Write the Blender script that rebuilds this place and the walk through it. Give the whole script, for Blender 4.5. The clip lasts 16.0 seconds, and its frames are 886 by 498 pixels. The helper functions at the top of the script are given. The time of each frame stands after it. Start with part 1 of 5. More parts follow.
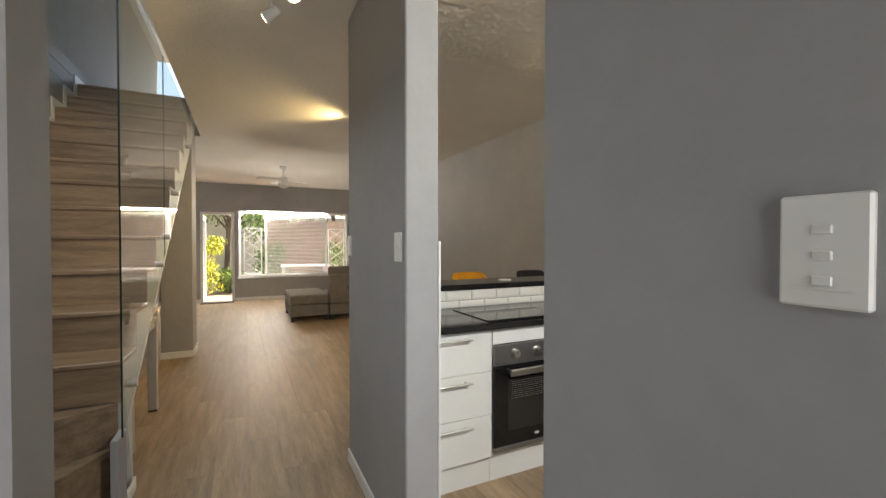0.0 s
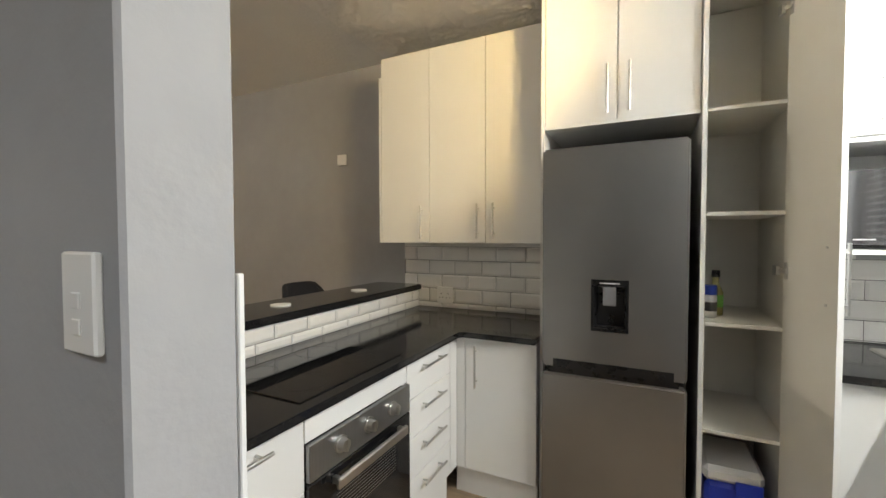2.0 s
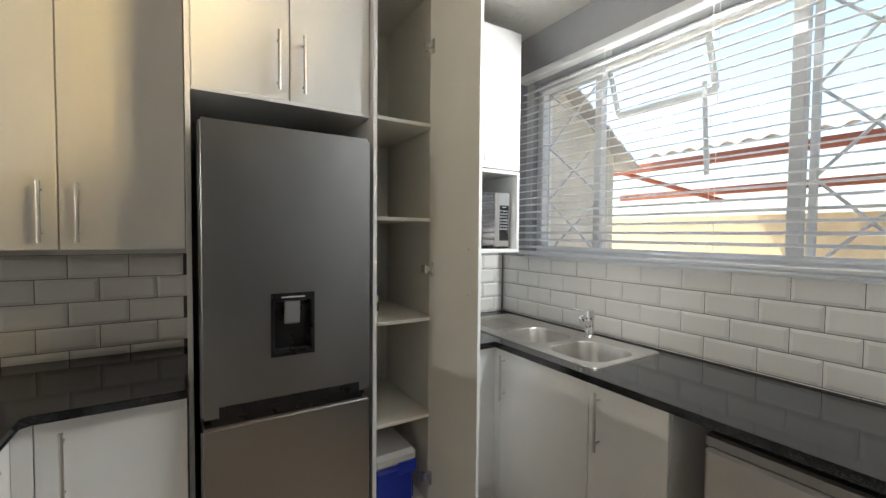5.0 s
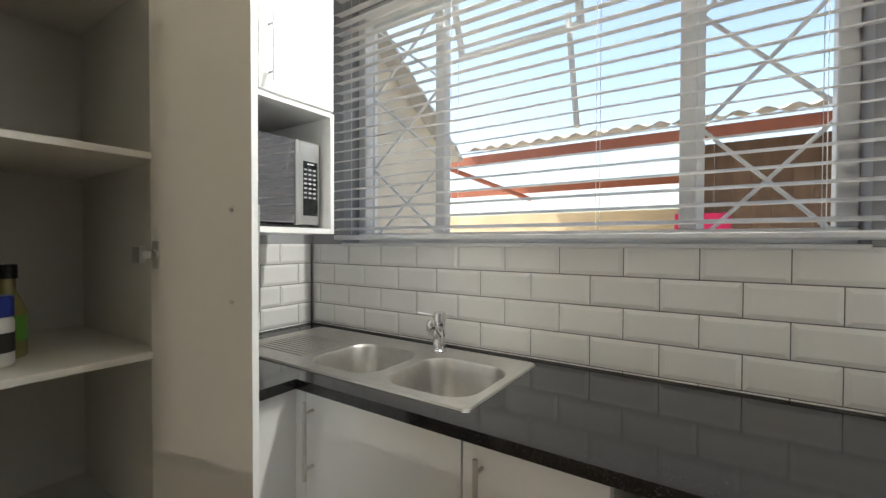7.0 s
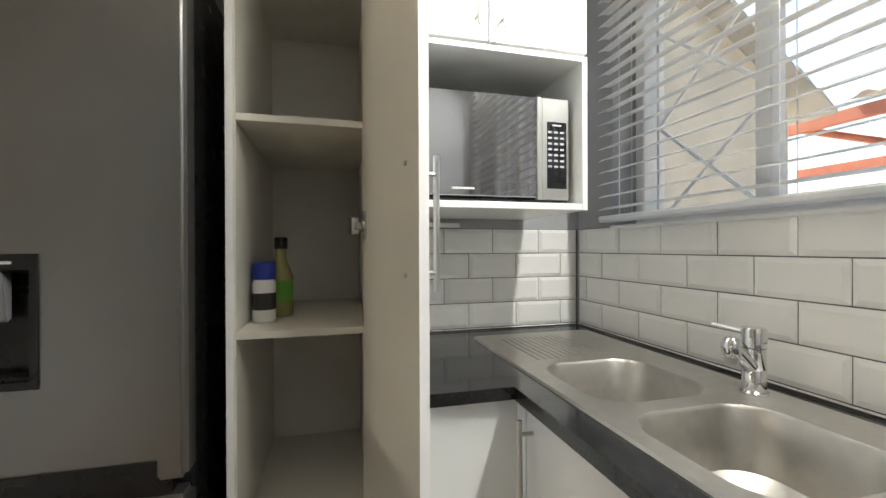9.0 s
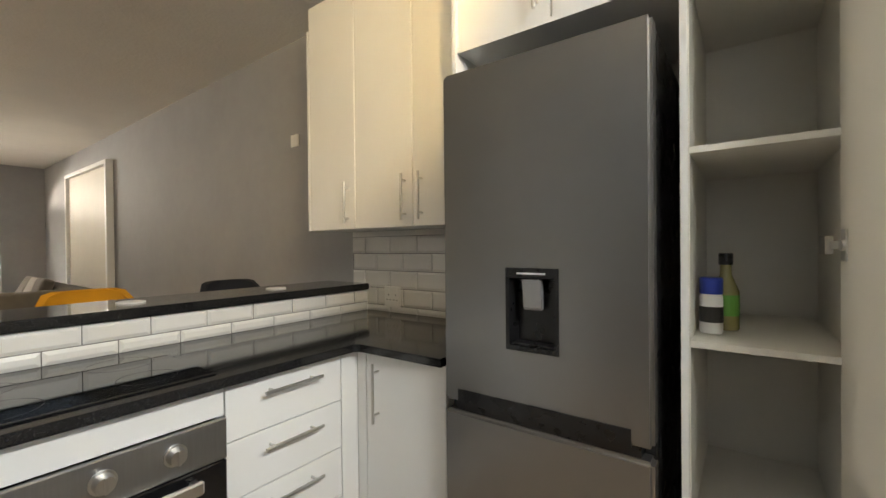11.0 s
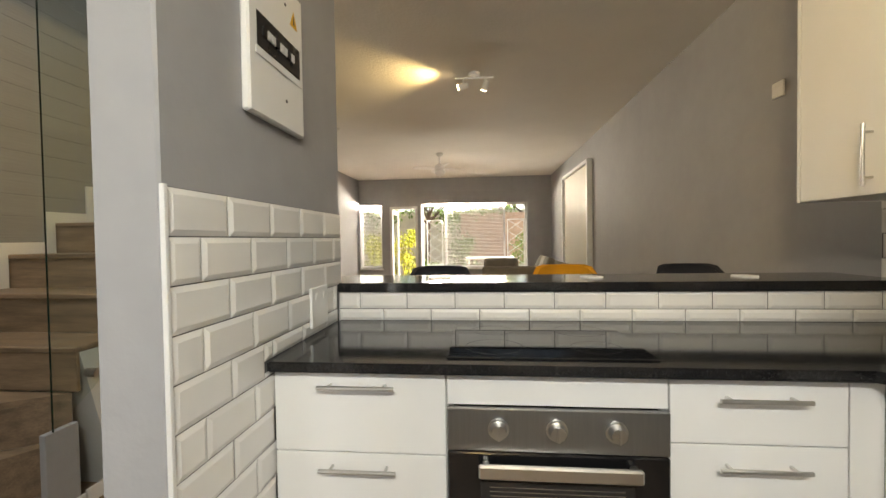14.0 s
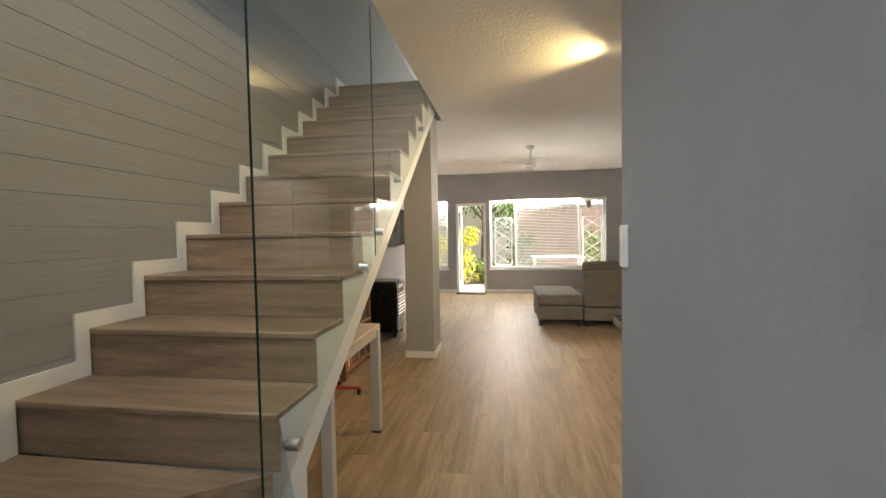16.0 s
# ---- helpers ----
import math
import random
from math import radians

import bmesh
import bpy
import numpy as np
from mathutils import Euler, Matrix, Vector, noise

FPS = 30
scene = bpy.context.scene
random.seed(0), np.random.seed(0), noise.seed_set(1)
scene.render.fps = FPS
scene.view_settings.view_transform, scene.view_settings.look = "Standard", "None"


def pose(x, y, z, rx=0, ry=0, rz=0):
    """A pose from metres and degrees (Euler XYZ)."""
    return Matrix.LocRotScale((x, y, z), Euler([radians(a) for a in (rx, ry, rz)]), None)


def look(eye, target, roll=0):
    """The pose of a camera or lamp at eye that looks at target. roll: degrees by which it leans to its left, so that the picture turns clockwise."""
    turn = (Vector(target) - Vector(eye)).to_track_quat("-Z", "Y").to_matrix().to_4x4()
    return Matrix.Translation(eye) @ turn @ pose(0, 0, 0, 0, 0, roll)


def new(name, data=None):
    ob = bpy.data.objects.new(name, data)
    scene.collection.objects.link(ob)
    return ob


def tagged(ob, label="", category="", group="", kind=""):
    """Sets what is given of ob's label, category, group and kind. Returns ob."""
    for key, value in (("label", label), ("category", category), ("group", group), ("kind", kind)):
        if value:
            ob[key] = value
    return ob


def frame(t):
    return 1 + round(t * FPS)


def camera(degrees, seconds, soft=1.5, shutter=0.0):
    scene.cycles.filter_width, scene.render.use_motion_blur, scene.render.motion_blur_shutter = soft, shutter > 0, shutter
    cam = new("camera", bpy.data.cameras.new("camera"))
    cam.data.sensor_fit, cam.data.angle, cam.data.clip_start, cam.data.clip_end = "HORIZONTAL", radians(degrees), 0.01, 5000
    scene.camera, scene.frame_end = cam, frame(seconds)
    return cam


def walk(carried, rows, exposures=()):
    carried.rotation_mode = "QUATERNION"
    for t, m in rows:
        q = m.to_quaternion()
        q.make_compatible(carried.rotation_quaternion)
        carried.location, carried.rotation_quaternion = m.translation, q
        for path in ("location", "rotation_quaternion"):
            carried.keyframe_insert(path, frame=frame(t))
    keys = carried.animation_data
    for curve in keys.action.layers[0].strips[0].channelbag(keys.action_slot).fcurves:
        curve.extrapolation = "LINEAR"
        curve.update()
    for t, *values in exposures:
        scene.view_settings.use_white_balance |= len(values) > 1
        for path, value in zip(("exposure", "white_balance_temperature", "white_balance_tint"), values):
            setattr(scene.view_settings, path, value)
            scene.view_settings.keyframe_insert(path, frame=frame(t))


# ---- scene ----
from mathutils import noise

cam = camera(94.2, 16.0)
PATH = [
    (0, look((-0.438, 0.226, 1.364), (0.428, 2.029, 1.334), 0.02)),
    (0.5, look((-0.358, 0.555, 1.438), (0.778, 2.2, 1.397), -0.17)),
    (1, look((-0.255, 0.843, 1.434), (1.136, 2.279, 1.381), -0.23)),
    (1.5, look((-0.168, 1.086, 1.43), (1.448, 2.264, 1.369), -0.13)),
    (2, look((-0.11, 1.258, 1.426), (1.682, 2.143, 1.363), -0.11)),
    (2.5, look((-0.042, 1.428, 1.422), (1.88, 1.975, 1.355), 0.07)),
    (3, look((0.089, 1.57, 1.429), (2.077, 1.782, 1.359), 0.12)),
    (3.5, look((0.191, 1.671, 1.427), (2.187, 1.55, 1.365), 0.17)),
    (4, look((0.254, 1.729, 1.429), (2.201, 1.275, 1.367), 0.23)),
    (4.5, look((0.27, 1.747, 1.428), (2.121, 0.991, 1.373), 0.24)),
    (5, look((0.272, 1.728, 1.45), (1.976, 0.683, 1.378), 0.49)),
    (5.2, look((0.279, 1.719, 1.452), (1.911, 0.566, 1.38), 0.58)),
    (7.3, look((0.977, 1.103, 1.306), (2.063, -0.577, 1.275), 0.12)),
    (7.5, look((1.053, 1.05, 1.305), (2.178, -0.604, 1.277), 0.14)),
    (8, look((1.204, 0.91, 1.267), (2.547, -0.572, 1.242), 0.17)),
    (8.5, look((1.145, 0.833, 1.24), (2.862, -0.193, 1.226), -0.15)),
    (9, look((1.004, 0.824, 1.234), (2.939, 0.319, 1.229), -0.22)),
    (9.5, look((0.897, 0.858, 1.263), (2.897, 0.875, 1.257), -0.36)),
    (10, look((0.835, 0.874, 1.281), (2.779, 1.342, 1.274), -0.57)),
    (10.2, look((0.802, 0.872, 1.289), (2.7, 1.503, 1.276), -0.54)),
    (12.3, look((0.87, 1.025, 1.292), (1.766, 2.813, 1.292), -0.75)),
    (12.5, look((0.907, 1.015, 1.281), (1.667, 2.865, 1.277), -0.81)),
    (13, look((1.005, 0.949, 1.26), (1.418, 2.906, 1.244), -0.74)),
    (13.5, look((1.0, 0.962, 1.241), (1.084, 2.96, 1.21), -0.78)),
    (14, look((0.92, 1.042, 1.254), (0.726, 3.032, 1.207), -0.89)),
    (14.5, look((0.712, 1.125, 1.27), (0.322, 3.086, 1.215), -0.93)),
    (15, look((0.397, 1.245, 1.339), (-0.08, 3.186, 1.275), -0.97)),
    (15.5, look((0.037, 1.405, 1.359), (-0.393, 3.357, 1.291), -0.92)),
    (16, look((-0.198, 1.482, 1.394), (-0.504, 3.457, 1.317), -1.04)),
]
walk(cam, PATH, exposures=[(t, e, k, 9.5) for t, e, k in (
    (0.0, 1.95, 7300), (0.5, 2.2, 7000), (1.0, 2.1, 7300), (2.5, 2.15, 7200), (4.0, 1.95, 7000), (5.0, 1.65, 6900), (8.0, 1.5, 7300), (10.0, 2.05, 7300),
    (12.5, 2.05, 7500), (13.5, 2.05, 7800), (14.5, 2.1, 7800), (15.5, 2.35, 7200), (16.0, 2.3, 6900))])

XE, YS, XW, YN = 2.54, -0.168, -2.13, 11.025    # room faces

# ---------------- world and sun ----------------
SUN_ELEV, SUN_AZ = 56.0, 74.0
world = bpy.data.worlds.new("sky_world")
scene.world = world
world.use_nodes = True
wn = world.node_tree.nodes
sky = wn.new("ShaderNodeTexSky")
sky.sky_type = 'NISHITA'
sky.sun_disc = False
sky.air_density, sky.dust_density, sky.ozone_density = 1.0, 1.8, 0.6
sky.sun_elevation = radians(SUN_ELEV)
sky.sun_rotation = radians(SUN_AZ)
world.node_tree.links.new(sky.outputs[0], wn["Background"].inputs[0])
wn["Background"].inputs[1].default_value = 0.15
sun = new("sun", bpy.data.lights.new("sun", 'SUN'))
sun.data.energy, sun.data.angle, sun.data.color = 4.8, radians(0.5), (1.0, 0.95, 0.87)
az = radians(SUN_AZ)
sdir = Vector((math.sin(az) * math.cos(radians(SUN_ELEV)), math.cos(az) * math.cos(radians(SUN_ELEV)), math.sin(radians(SUN_ELEV))))
sun.rotation_euler = sdir.to_track_quat("Z", "Y").to_euler()


def spot_lamp(name, eye, target, watts, size=100, blend=0.6, col=(1.0, 0.74, 0.35)):
    ob = new(name, bpy.data.lights.new(name, 'SPOT'))
    ob.data.energy, ob.data.spot_size, ob.data.spot_blend = watts, radians(size), blend
    ob.data.color, ob.data.shadow_soft_size = col, 0.03
    ob.matrix_world = look(eye, target)
    return ob


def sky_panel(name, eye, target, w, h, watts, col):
    """An area lamp standing in for daylight through a seen or assumed opening."""
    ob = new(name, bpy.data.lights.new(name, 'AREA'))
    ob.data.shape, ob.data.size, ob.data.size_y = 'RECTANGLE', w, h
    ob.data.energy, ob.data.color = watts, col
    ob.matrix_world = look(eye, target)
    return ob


sky_panel("entrance_daylight", (-0.45, -1.38, 1.1), (-0.40, 1.0, 1.1), 0.9, 1.95, 6, (0.86, 0.93, 1.0))
sky_panel("kitchen_daylight", (1.15, -0.085, 2.44), (1.15, 1.1, 1.0), 1.15, 0.04, 14, (0.90, 0.96, 1.0))
# Assumed source: no stairwell window is seen; added to light the hall walls.
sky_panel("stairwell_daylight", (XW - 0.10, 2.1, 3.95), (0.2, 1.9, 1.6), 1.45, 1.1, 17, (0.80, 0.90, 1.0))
sky_panel("garden_daylight", (0.5, 11.10, 2.09), (0.4, 8.6, 0.6), 1.9, 0.05, 145, (1.0, 0.96, 0.90))
sky_panel("garden_daylight", (-1.84, 11.10, 2.09), (-1.6, 8.6, 0.6), 0.5, 0.05, 32, (1.0, 0.96, 0.90))


# ---------------- materials ----------------
def mat(name, col, rough=0.5, metal=0.0, var=0.08, scale=6.0, bump=0.0, bscale=60.0, stretch=(1, 1, 1), rnd=0.0, spec=0.5, coat=0.0, var2=0.0):
    m = bpy.data.materials.new(name)
    m.use_nodes = True
    nt = m.node_tree
    L, N = nt.links.new, nt.nodes
    b = N["Principled BSDF"]
    b.inputs["Roughness"].default_value = rough
    b.inputs["Metallic"].default_value = metal
    b.inputs["Specular IOR Level"].default_value = spec
    b.inputs["Coat Weight"].default_value = coat
    tc = N.new("ShaderNodeTexCoord")
    mp = N.new("ShaderNodeMapping")
    mp.inputs["Scale"].default_value = stretch
    L(tc.outputs["Object"], mp.inputs[0])
    info = N.new("ShaderNodeObjectInfo")
    off = N.new("ShaderNodeMath")
    off.operation = 'MULTIPLY'
    off.inputs[1].default_value = 37.0
    L(info.outputs["Random"], off.inputs[0])
    if rnd:
        L(off.outputs[0], mp.inputs["Location"])
    nz = N.new("ShaderNodeTexNoise")
    nz.inputs["Scale"].default_value = scale
    nz.inputs["Detail"].default_value = 6
    L(mp.outputs[0], nz.inputs["Vector"])
    ramp = N.new("ShaderNodeValToRGB")
    ramp.color_ramp.elements[0].position, ramp.color_ramp.elements[1].position = 0.3, 0.7
    ramp.color_ramp.elements[0].color = (*[max(0, c * (1 - var)) for c in col], 1)
    ramp.color_ramp.elements[1].color = (*[min(1, c * (1 + var)) for c in col], 1)
    L(nz.outputs["Fac"], ramp.inputs[0])
    out = ramp.outputs[0]
    if var2:
        n2 = N.new("ShaderNodeTexNoise")
        n2.inputs["Scale"].default_value = scale * 7
        n2.inputs["Detail"].default_value = 8
        L(mp.outputs[0], n2.inputs["Vector"])
        mx = N.new("ShaderNodeMix")
        mx.data_type, mx.blend_type = 'RGBA', 'OVERLAY'
        mx.inputs[0].default_value = var2
        L(out, mx.inputs[6]), L(n2.outputs["Fac"], mx.inputs[7])
        out = mx.outputs[2]
    if rnd:
        hs = N.new("ShaderNodeHueSaturation")
        mr = N.new("ShaderNodeMapRange")
        mr.inputs["To Min"].default_value, mr.inputs["To Max"].default_value = 1 - rnd, 1 + rnd
        L(info.outputs["Random"], mr.inputs["Value"]), L(mr.outputs[0], hs.inputs["Value"]), L(out, hs.inputs["Color"])
        out = hs.outputs[0]
    L(out, b.inputs["Base Color"])
    rr = N.new("ShaderNodeMapRange")
    rr.inputs["To Min"].default_value, rr.inputs["To Max"].default_value = max(0.02, rough * 0.85), min(1, rough * 1.15)
    L(nz.outputs["Fac"], rr.inputs["Value"]), L(rr.outputs[0], b.inputs["Roughness"])
    if bump:
        n3 = N.new("ShaderNodeTexNoise")
        n3.inputs["Scale"].default_value = bscale
        n3.inputs["Detail"].default_value = 4
        L(mp.outputs[0], n3.inputs["Vector"])
        bp = N.new("ShaderNodeBump")
        bp.inputs["Strength"].default_value, bp.inputs["Distance"].default_value = bump, 0.01
        L(n3.outputs["Fac"], bp.inputs["Height"]), L(bp.outputs[0], b.inputs["Normal"])
    return m


def granite(name, base, fleck):
    m = mat(name, base, 0.1, 0, 0.2, 30)
    nt = m.node_tree
    L, N = nt.links.new, nt.nodes
    b = N["Principled BSDF"]
    v = N.new("ShaderNodeTexVoronoi")
    v.inputs["Scale"].default_value = 380
    tc = N["Texture Coordinate"]
    L(tc.outputs["Object"], v.inputs["Vector"])
    r = N.new("ShaderNodeValToRGB")
    r.color_ramp.elements[0].position, r.color_ramp.elements[1].position = 0.72, 0.95
    r.color_ramp.elements[0].color, r.color_ramp.elements[1].color = (*base, 1), (*fleck, 1)
    L(v.outputs["Color"], r.inputs[0]), L(r.outputs[0], b.inputs["Base Color"])
    return m


def pane_glass(name, tint, ior=1.45):
    m = bpy.data.materials.new(name)
    m.use_nodes = True
    nt = m.node_tree
    N, L = nt.nodes, nt.links.new
    N.remove(N["Principled BSDF"])
    tr, gl, mx, fr = N.new("ShaderNodeBsdfTransparent"), N.new("ShaderNodeBsdfGlossy"), N.new("ShaderNodeMixShader"), N.new("ShaderNodeFresnel")
    tr.inputs[0].default_value = (*tint, 1)
    gl.inputs["Roughness"].default_value = 0.0
    fr.inputs[0].default_value = ior
    L(fr.outputs[0], mx.inputs[0]), L(tr.outputs[0], mx.inputs[1]), L(gl.outputs[0], mx.inputs[2])
    L(mx.outputs[0], N["Material Output"].inputs[0])
    return m


def glow(name, col, s):
    m = bpy.data.materials.new(name)
    m.use_nodes = True
    b = m.node_tree.nodes["Principled BSDF"]
    b.inputs["Base Color"].default_value = (0.8, 0.8, 0.8, 1)
    b.inputs["Emission Color"].default_value = (*col, 1)
    b.inputs["Emission Strength"].default_value = s
    return m


M_WALL = mat("grey_wall_paint", (0.36, 0.36, 0.37), 0.75, 0, 0.05, 1.6, 0.12, 40, var2=0.06, spec=0.25)
M_CEIL = mat("white_ceiling", (0.72, 0.70, 0.66), 0.9, 0, 0.03, 2.0, 0.35, 45)
M_STIP = mat("stippled_ceiling", (0.76, 0.73, 0.68), 0.85, 0, 0.05, 3.0, 0.5, 160)
M_WHITE = mat("white_paint", (0.78, 0.78, 0.77), 0.45, 0, 0.03, 5, 0.04, 60)
M_CAB = mat("white_melamine", (0.80, 0.80, 0.79), 0.32, 0, 0.015, 4, 0.02, 300)
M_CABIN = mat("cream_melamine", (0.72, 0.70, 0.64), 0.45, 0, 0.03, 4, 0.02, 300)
M_TILE = mat("white_glazed_tile", (0.78, 0.77, 0.75), 0.09, 0, 0.02, 8, 0.02, 30, rnd=0.03)
M_GROUT = mat("dark_grout", (0.10, 0.10, 0.10), 0.9, 0, 0.25, 40, 0.3, 200)
M_GRAN = granite("black_granite", (0.012, 0.012, 0.013), (0.05, 0.05, 0.052))
M_HOB = mat("black_hob_glass", (0.006, 0.006, 0.007), 0.04, 0, 0.05, 4)
M_BLACK = mat("black_plastic", (0.008, 0.008, 0.009), 0.28, 0, 0.15, 20)
M_OVENG = mat("oven_glass", (0.008, 0.008, 0.009), 0.05, 0, 0.1, 5)
M_FRIDGE = mat("dark_stainless", (0.29, 0.285, 0.285), 0.31, 0.9, 0.05, 3)
M_STEEL = mat("brushed_steel", (0.58, 0.57, 0.55), 0.33, 1.0, 0.08, 8)
M_SINK = mat("sink_steel", (0.48, 0.46, 0.43), 0.4, 1.0, 0.12, 5, 0.03, 200, var2=0.15)
M_CHROME = mat("chrome", (0.75, 0.75, 0.76), 0.08, 1.0, 0.02, 5)
M_OVENP = mat("oven_panel_steel", (0.30, 0.30, 0.30), 0.35, 0.9, 0.05, 6, 0.02, 200, (20, 1, 1))
M_FLOOR = mat("oak_vinyl_plank", (0.30, 0.215, 0.14), 0.5, 0, 0.28, 3.0, 0.10, 40, (7, 0.7, 1), rnd=0.14, var2=0.35, spec=0.35)
M_KFLOOR = mat("grey_vinyl_plank", (0.36, 0.31, 0.26), 0.4, 0, 0.2, 3.0, 0.08, 40, (7, 0.7, 1), rnd=0.08, var2=0.3)
M_TREAD = mat("oak_laminate_step", (0.27, 0.19, 0.125), 0.4, 0, 0.32, 3.0, 0.08, 40, (0.8, 7, 7), rnd=0.08, var2=0.35)
M_BOARD = mat("grey_painted_boards", (0.27, 0.275, 0.275), 0.6, 0, 0.05, 2.0, 0.25, 12, (1, 0.5, 6), rnd=0.02)
M_SOFFIT = mat("pale_stair_paint", (0.66, 0.68, 0.66), 0.6, 0, 0.04, 3, 0.1, 50)
M_GLASS = pane_glass("stair_glass", (0.90, 0.95, 0.93), 1.8)
M_PANE = pane_glass("window_glass", (0.97, 0.98, 0.98), 1.3)
M_CLEAR = bpy.data.materials.new("clear_glass_body")
M_CLEAR.use_nodes = True
_n = M_CLEAR.node_tree.nodes
_t = _n.new("ShaderNodeBsdfTransparent")
_t.inputs[0].default_value = (0.97, 0.985, 0.98, 1)
M_CLEAR.node_tree.links.new(_t.outputs[0], _n["Material Output"].inputs[0])
M_GEDGE = mat("green_glass_edge", (0.006, 0.028, 0.02), 0.2, 0, 0.1, 10)
M_BLIND = mat("white_blind_slat", (0.80, 0.80, 0.80), 0.4, 0, 0.02, 10, 0.02, 40)
_n, _l = M_BLIND.node_tree.nodes, M_BLIND.node_tree.links.new
_t, _m = _n.new("ShaderNodeBsdfTranslucent"), _n.new("ShaderNodeMixShader")
_t.inputs[0].default_value, _m.inputs[0].default_value = (0.85, 0.85, 0.84, 1), 0.42
_l(_n["Principled BSDF"].outputs[0], _m.inputs[1]), _l(_t.outputs[0], _m.inputs[2]), _l(_m.outputs[0], _n["Material Output"].inputs[0])
M_SOFA = mat("taupe_sofa_fabric", (0.16, 0.145, 0.125), 0.95, 0, 0.12, 9, 0.5, 300)
M_CUSH = mat("pale_cushion_fabric", (0.35, 0.32, 0.28), 0.95, 0, 0.12, 9, 0.5, 300)
M_YEL = mat("mustard_fabric", (0.62, 0.27, 0.01), 0.85, 0, 0.08, 9, 0.4, 300)
M_DKF = mat("charcoal_fabric", (0.012, 0.013, 0.018), 0.85, 0, 0.15, 9, 0.4, 300)
M_SWITCH = mat("white_switch_plastic", (0.80, 0.80, 0.79), 0.3, 0, 0.01, 5)
M_DESK = mat("grey_metal_frame", (0.50, 0.48, 0.46), 0.4, 0.2, 0.03, 5)
M_DESKT = mat("desk_top_laminate", (0.45, 0.38, 0.31), 0.4, 0, 0.08, 6, 0.02, 100, (1, 6, 1))
M_SHELF = mat("brown_bookshelf_wood", (0.25, 0.13, 0.06), 0.5, 0, 0.15, 5, 0.05, 60, (1, 1, 8))
M_MWG = mat("mirrored_microwave_glass", (0.30, 0.30, 0.31), 0.05, 0.9, 0.03, 4)
M_BLUE = mat("blue_plastic", (0.01, 0.04, 0.45), 0.4, 0, 0.05, 10)
M_BLUEC = mat("blue_cap_plastic", (0.02, 0.05, 0.35), 0.35, 0, 0.05, 10)
M_OIL = mat("oil_bottle", (0.30, 0.28, 0.12), 0.15, 0, 0.1, 10)
M_GRN = mat("green_label", (0.12, 0.35, 0.05), 0.5, 0, 0.05, 10)
M_PINK = mat("pink_plastic_cloth", (0.70, 0.02, 0.12), 0.7, 0, 0.1, 10, 0.2, 30)
M_REDB = mat("red_oxide_steel", (0.34, 0.11, 0.065), 0.6, 0, 0.15, 8, 0.1, 60)
M_CORR = mat("weathered_roof_sheet", (0.40, 0.39, 0.37), 0.8, 0, 0.25, 4, 0.2, 40)
M_YW = mat("yellow_plaster", (0.60, 0.50, 0.34), 0.85, 0, 0.12, 3, 0.3, 50)
M_PLAST = mat("pale_plaster", (0.62, 0.58, 0.50), 0.85, 0, 0.12, 3, 0.3, 50)
M_BRICK = mat("red_brick_face", (0.52, 0.37, 0.28), 0.85, 0, 0.2, 6, 0.3, 60, rnd=0.2)
M_PAVE = mat("red_paving", (0.42, 0.26, 0.18), 0.85, 0, 0.2, 6, 0.3, 60, rnd=0.15)
M_SOIL = mat("garden_soil", (0.16, 0.12, 0.08), 0.95, 0, 0.3, 4, 0.5, 20)
M_BARK = mat("tree_bark", (0.12, 0.085, 0.06), 0.9, 0, 0.3, 8, 0.6, 40)
M_WOODY = mat("weathered_planks", (0.16, 0.10, 0.065), 0.85, 0, 0.3, 4, 0.3, 40, (6, 6, 1), rnd=0.15)
M_TEXT = mat("dark_print", (0.03, 0.03, 0.03), 0.5, 0, 0.02, 5)
M_PRINT = mat("pale_print", (0.6, 0.6, 0.62), 0.4, 0, 0.02, 5)
M_STICK = mat("warning_yellow", (0.75, 0.42, 0.02), 0.5, 0, 0.02, 5)
M_PSTICK = mat("pink_sticker", (0.60, 0.32, 0.34), 0.6, 0, 0.05, 5)
M_BULB = glow("lit_spot_bulb", (1.0, 0.80, 0.5), 12.0)
BOOKS = [mat("book_" + n, c, 0.6, 0, 0.08, 10) for n, c in (("red", (0.40, 0.05, 0.03)), ("cream", (0.6, 0.54, 0.42)), ("blue", (0.06, 0.10, 0.25)), ("orange", (0.55, 0.2, 0.04)), ("dark", (0.05, 0.05, 0.05)))]


def leaf_mat(name, col):
    m = mat(name, col, 0.5, 0, 0.35, 3)
    N, L = m.node_tree.nodes, m.node_tree.links.new
    b = N["Principled BSDF"]
    src = b.inputs["Base Color"].links[0].from_socket
    geo, hs, mr = N.new("ShaderNodeNewGeometry"), N.new("ShaderNodeHueSaturation"), N.new("ShaderNodeMapRange")
    mr.inputs["To Min"].default_value, mr.inputs["To Max"].default_value = 0.5, 1.6
    L(geo.outputs["Random Per Island"], mr.inputs["Value"]), L(mr.outputs[0], hs.inputs["Value"])
    L(src, hs.inputs["Color"]), L(hs.outputs[0], b.inputs["Base Color"])
    return m


M_LEAF = leaf_mat("green_leaves", (0.13, 0.21, 0.04))
M_LEAFY = leaf_mat("yellow_green_leaves", (0.42, 0.44, 0.05))

# ---------------- mesh helpers ----------------
BASE = {}


def thing(name, loc, label="", category="", group="", kind=""):
    ob = new(name)
    ob.empty_display_size = 0.1
    ob.location = loc
    BASE[ob.name] = Vector(loc)
    return tagged(ob, label, category, group, kind)


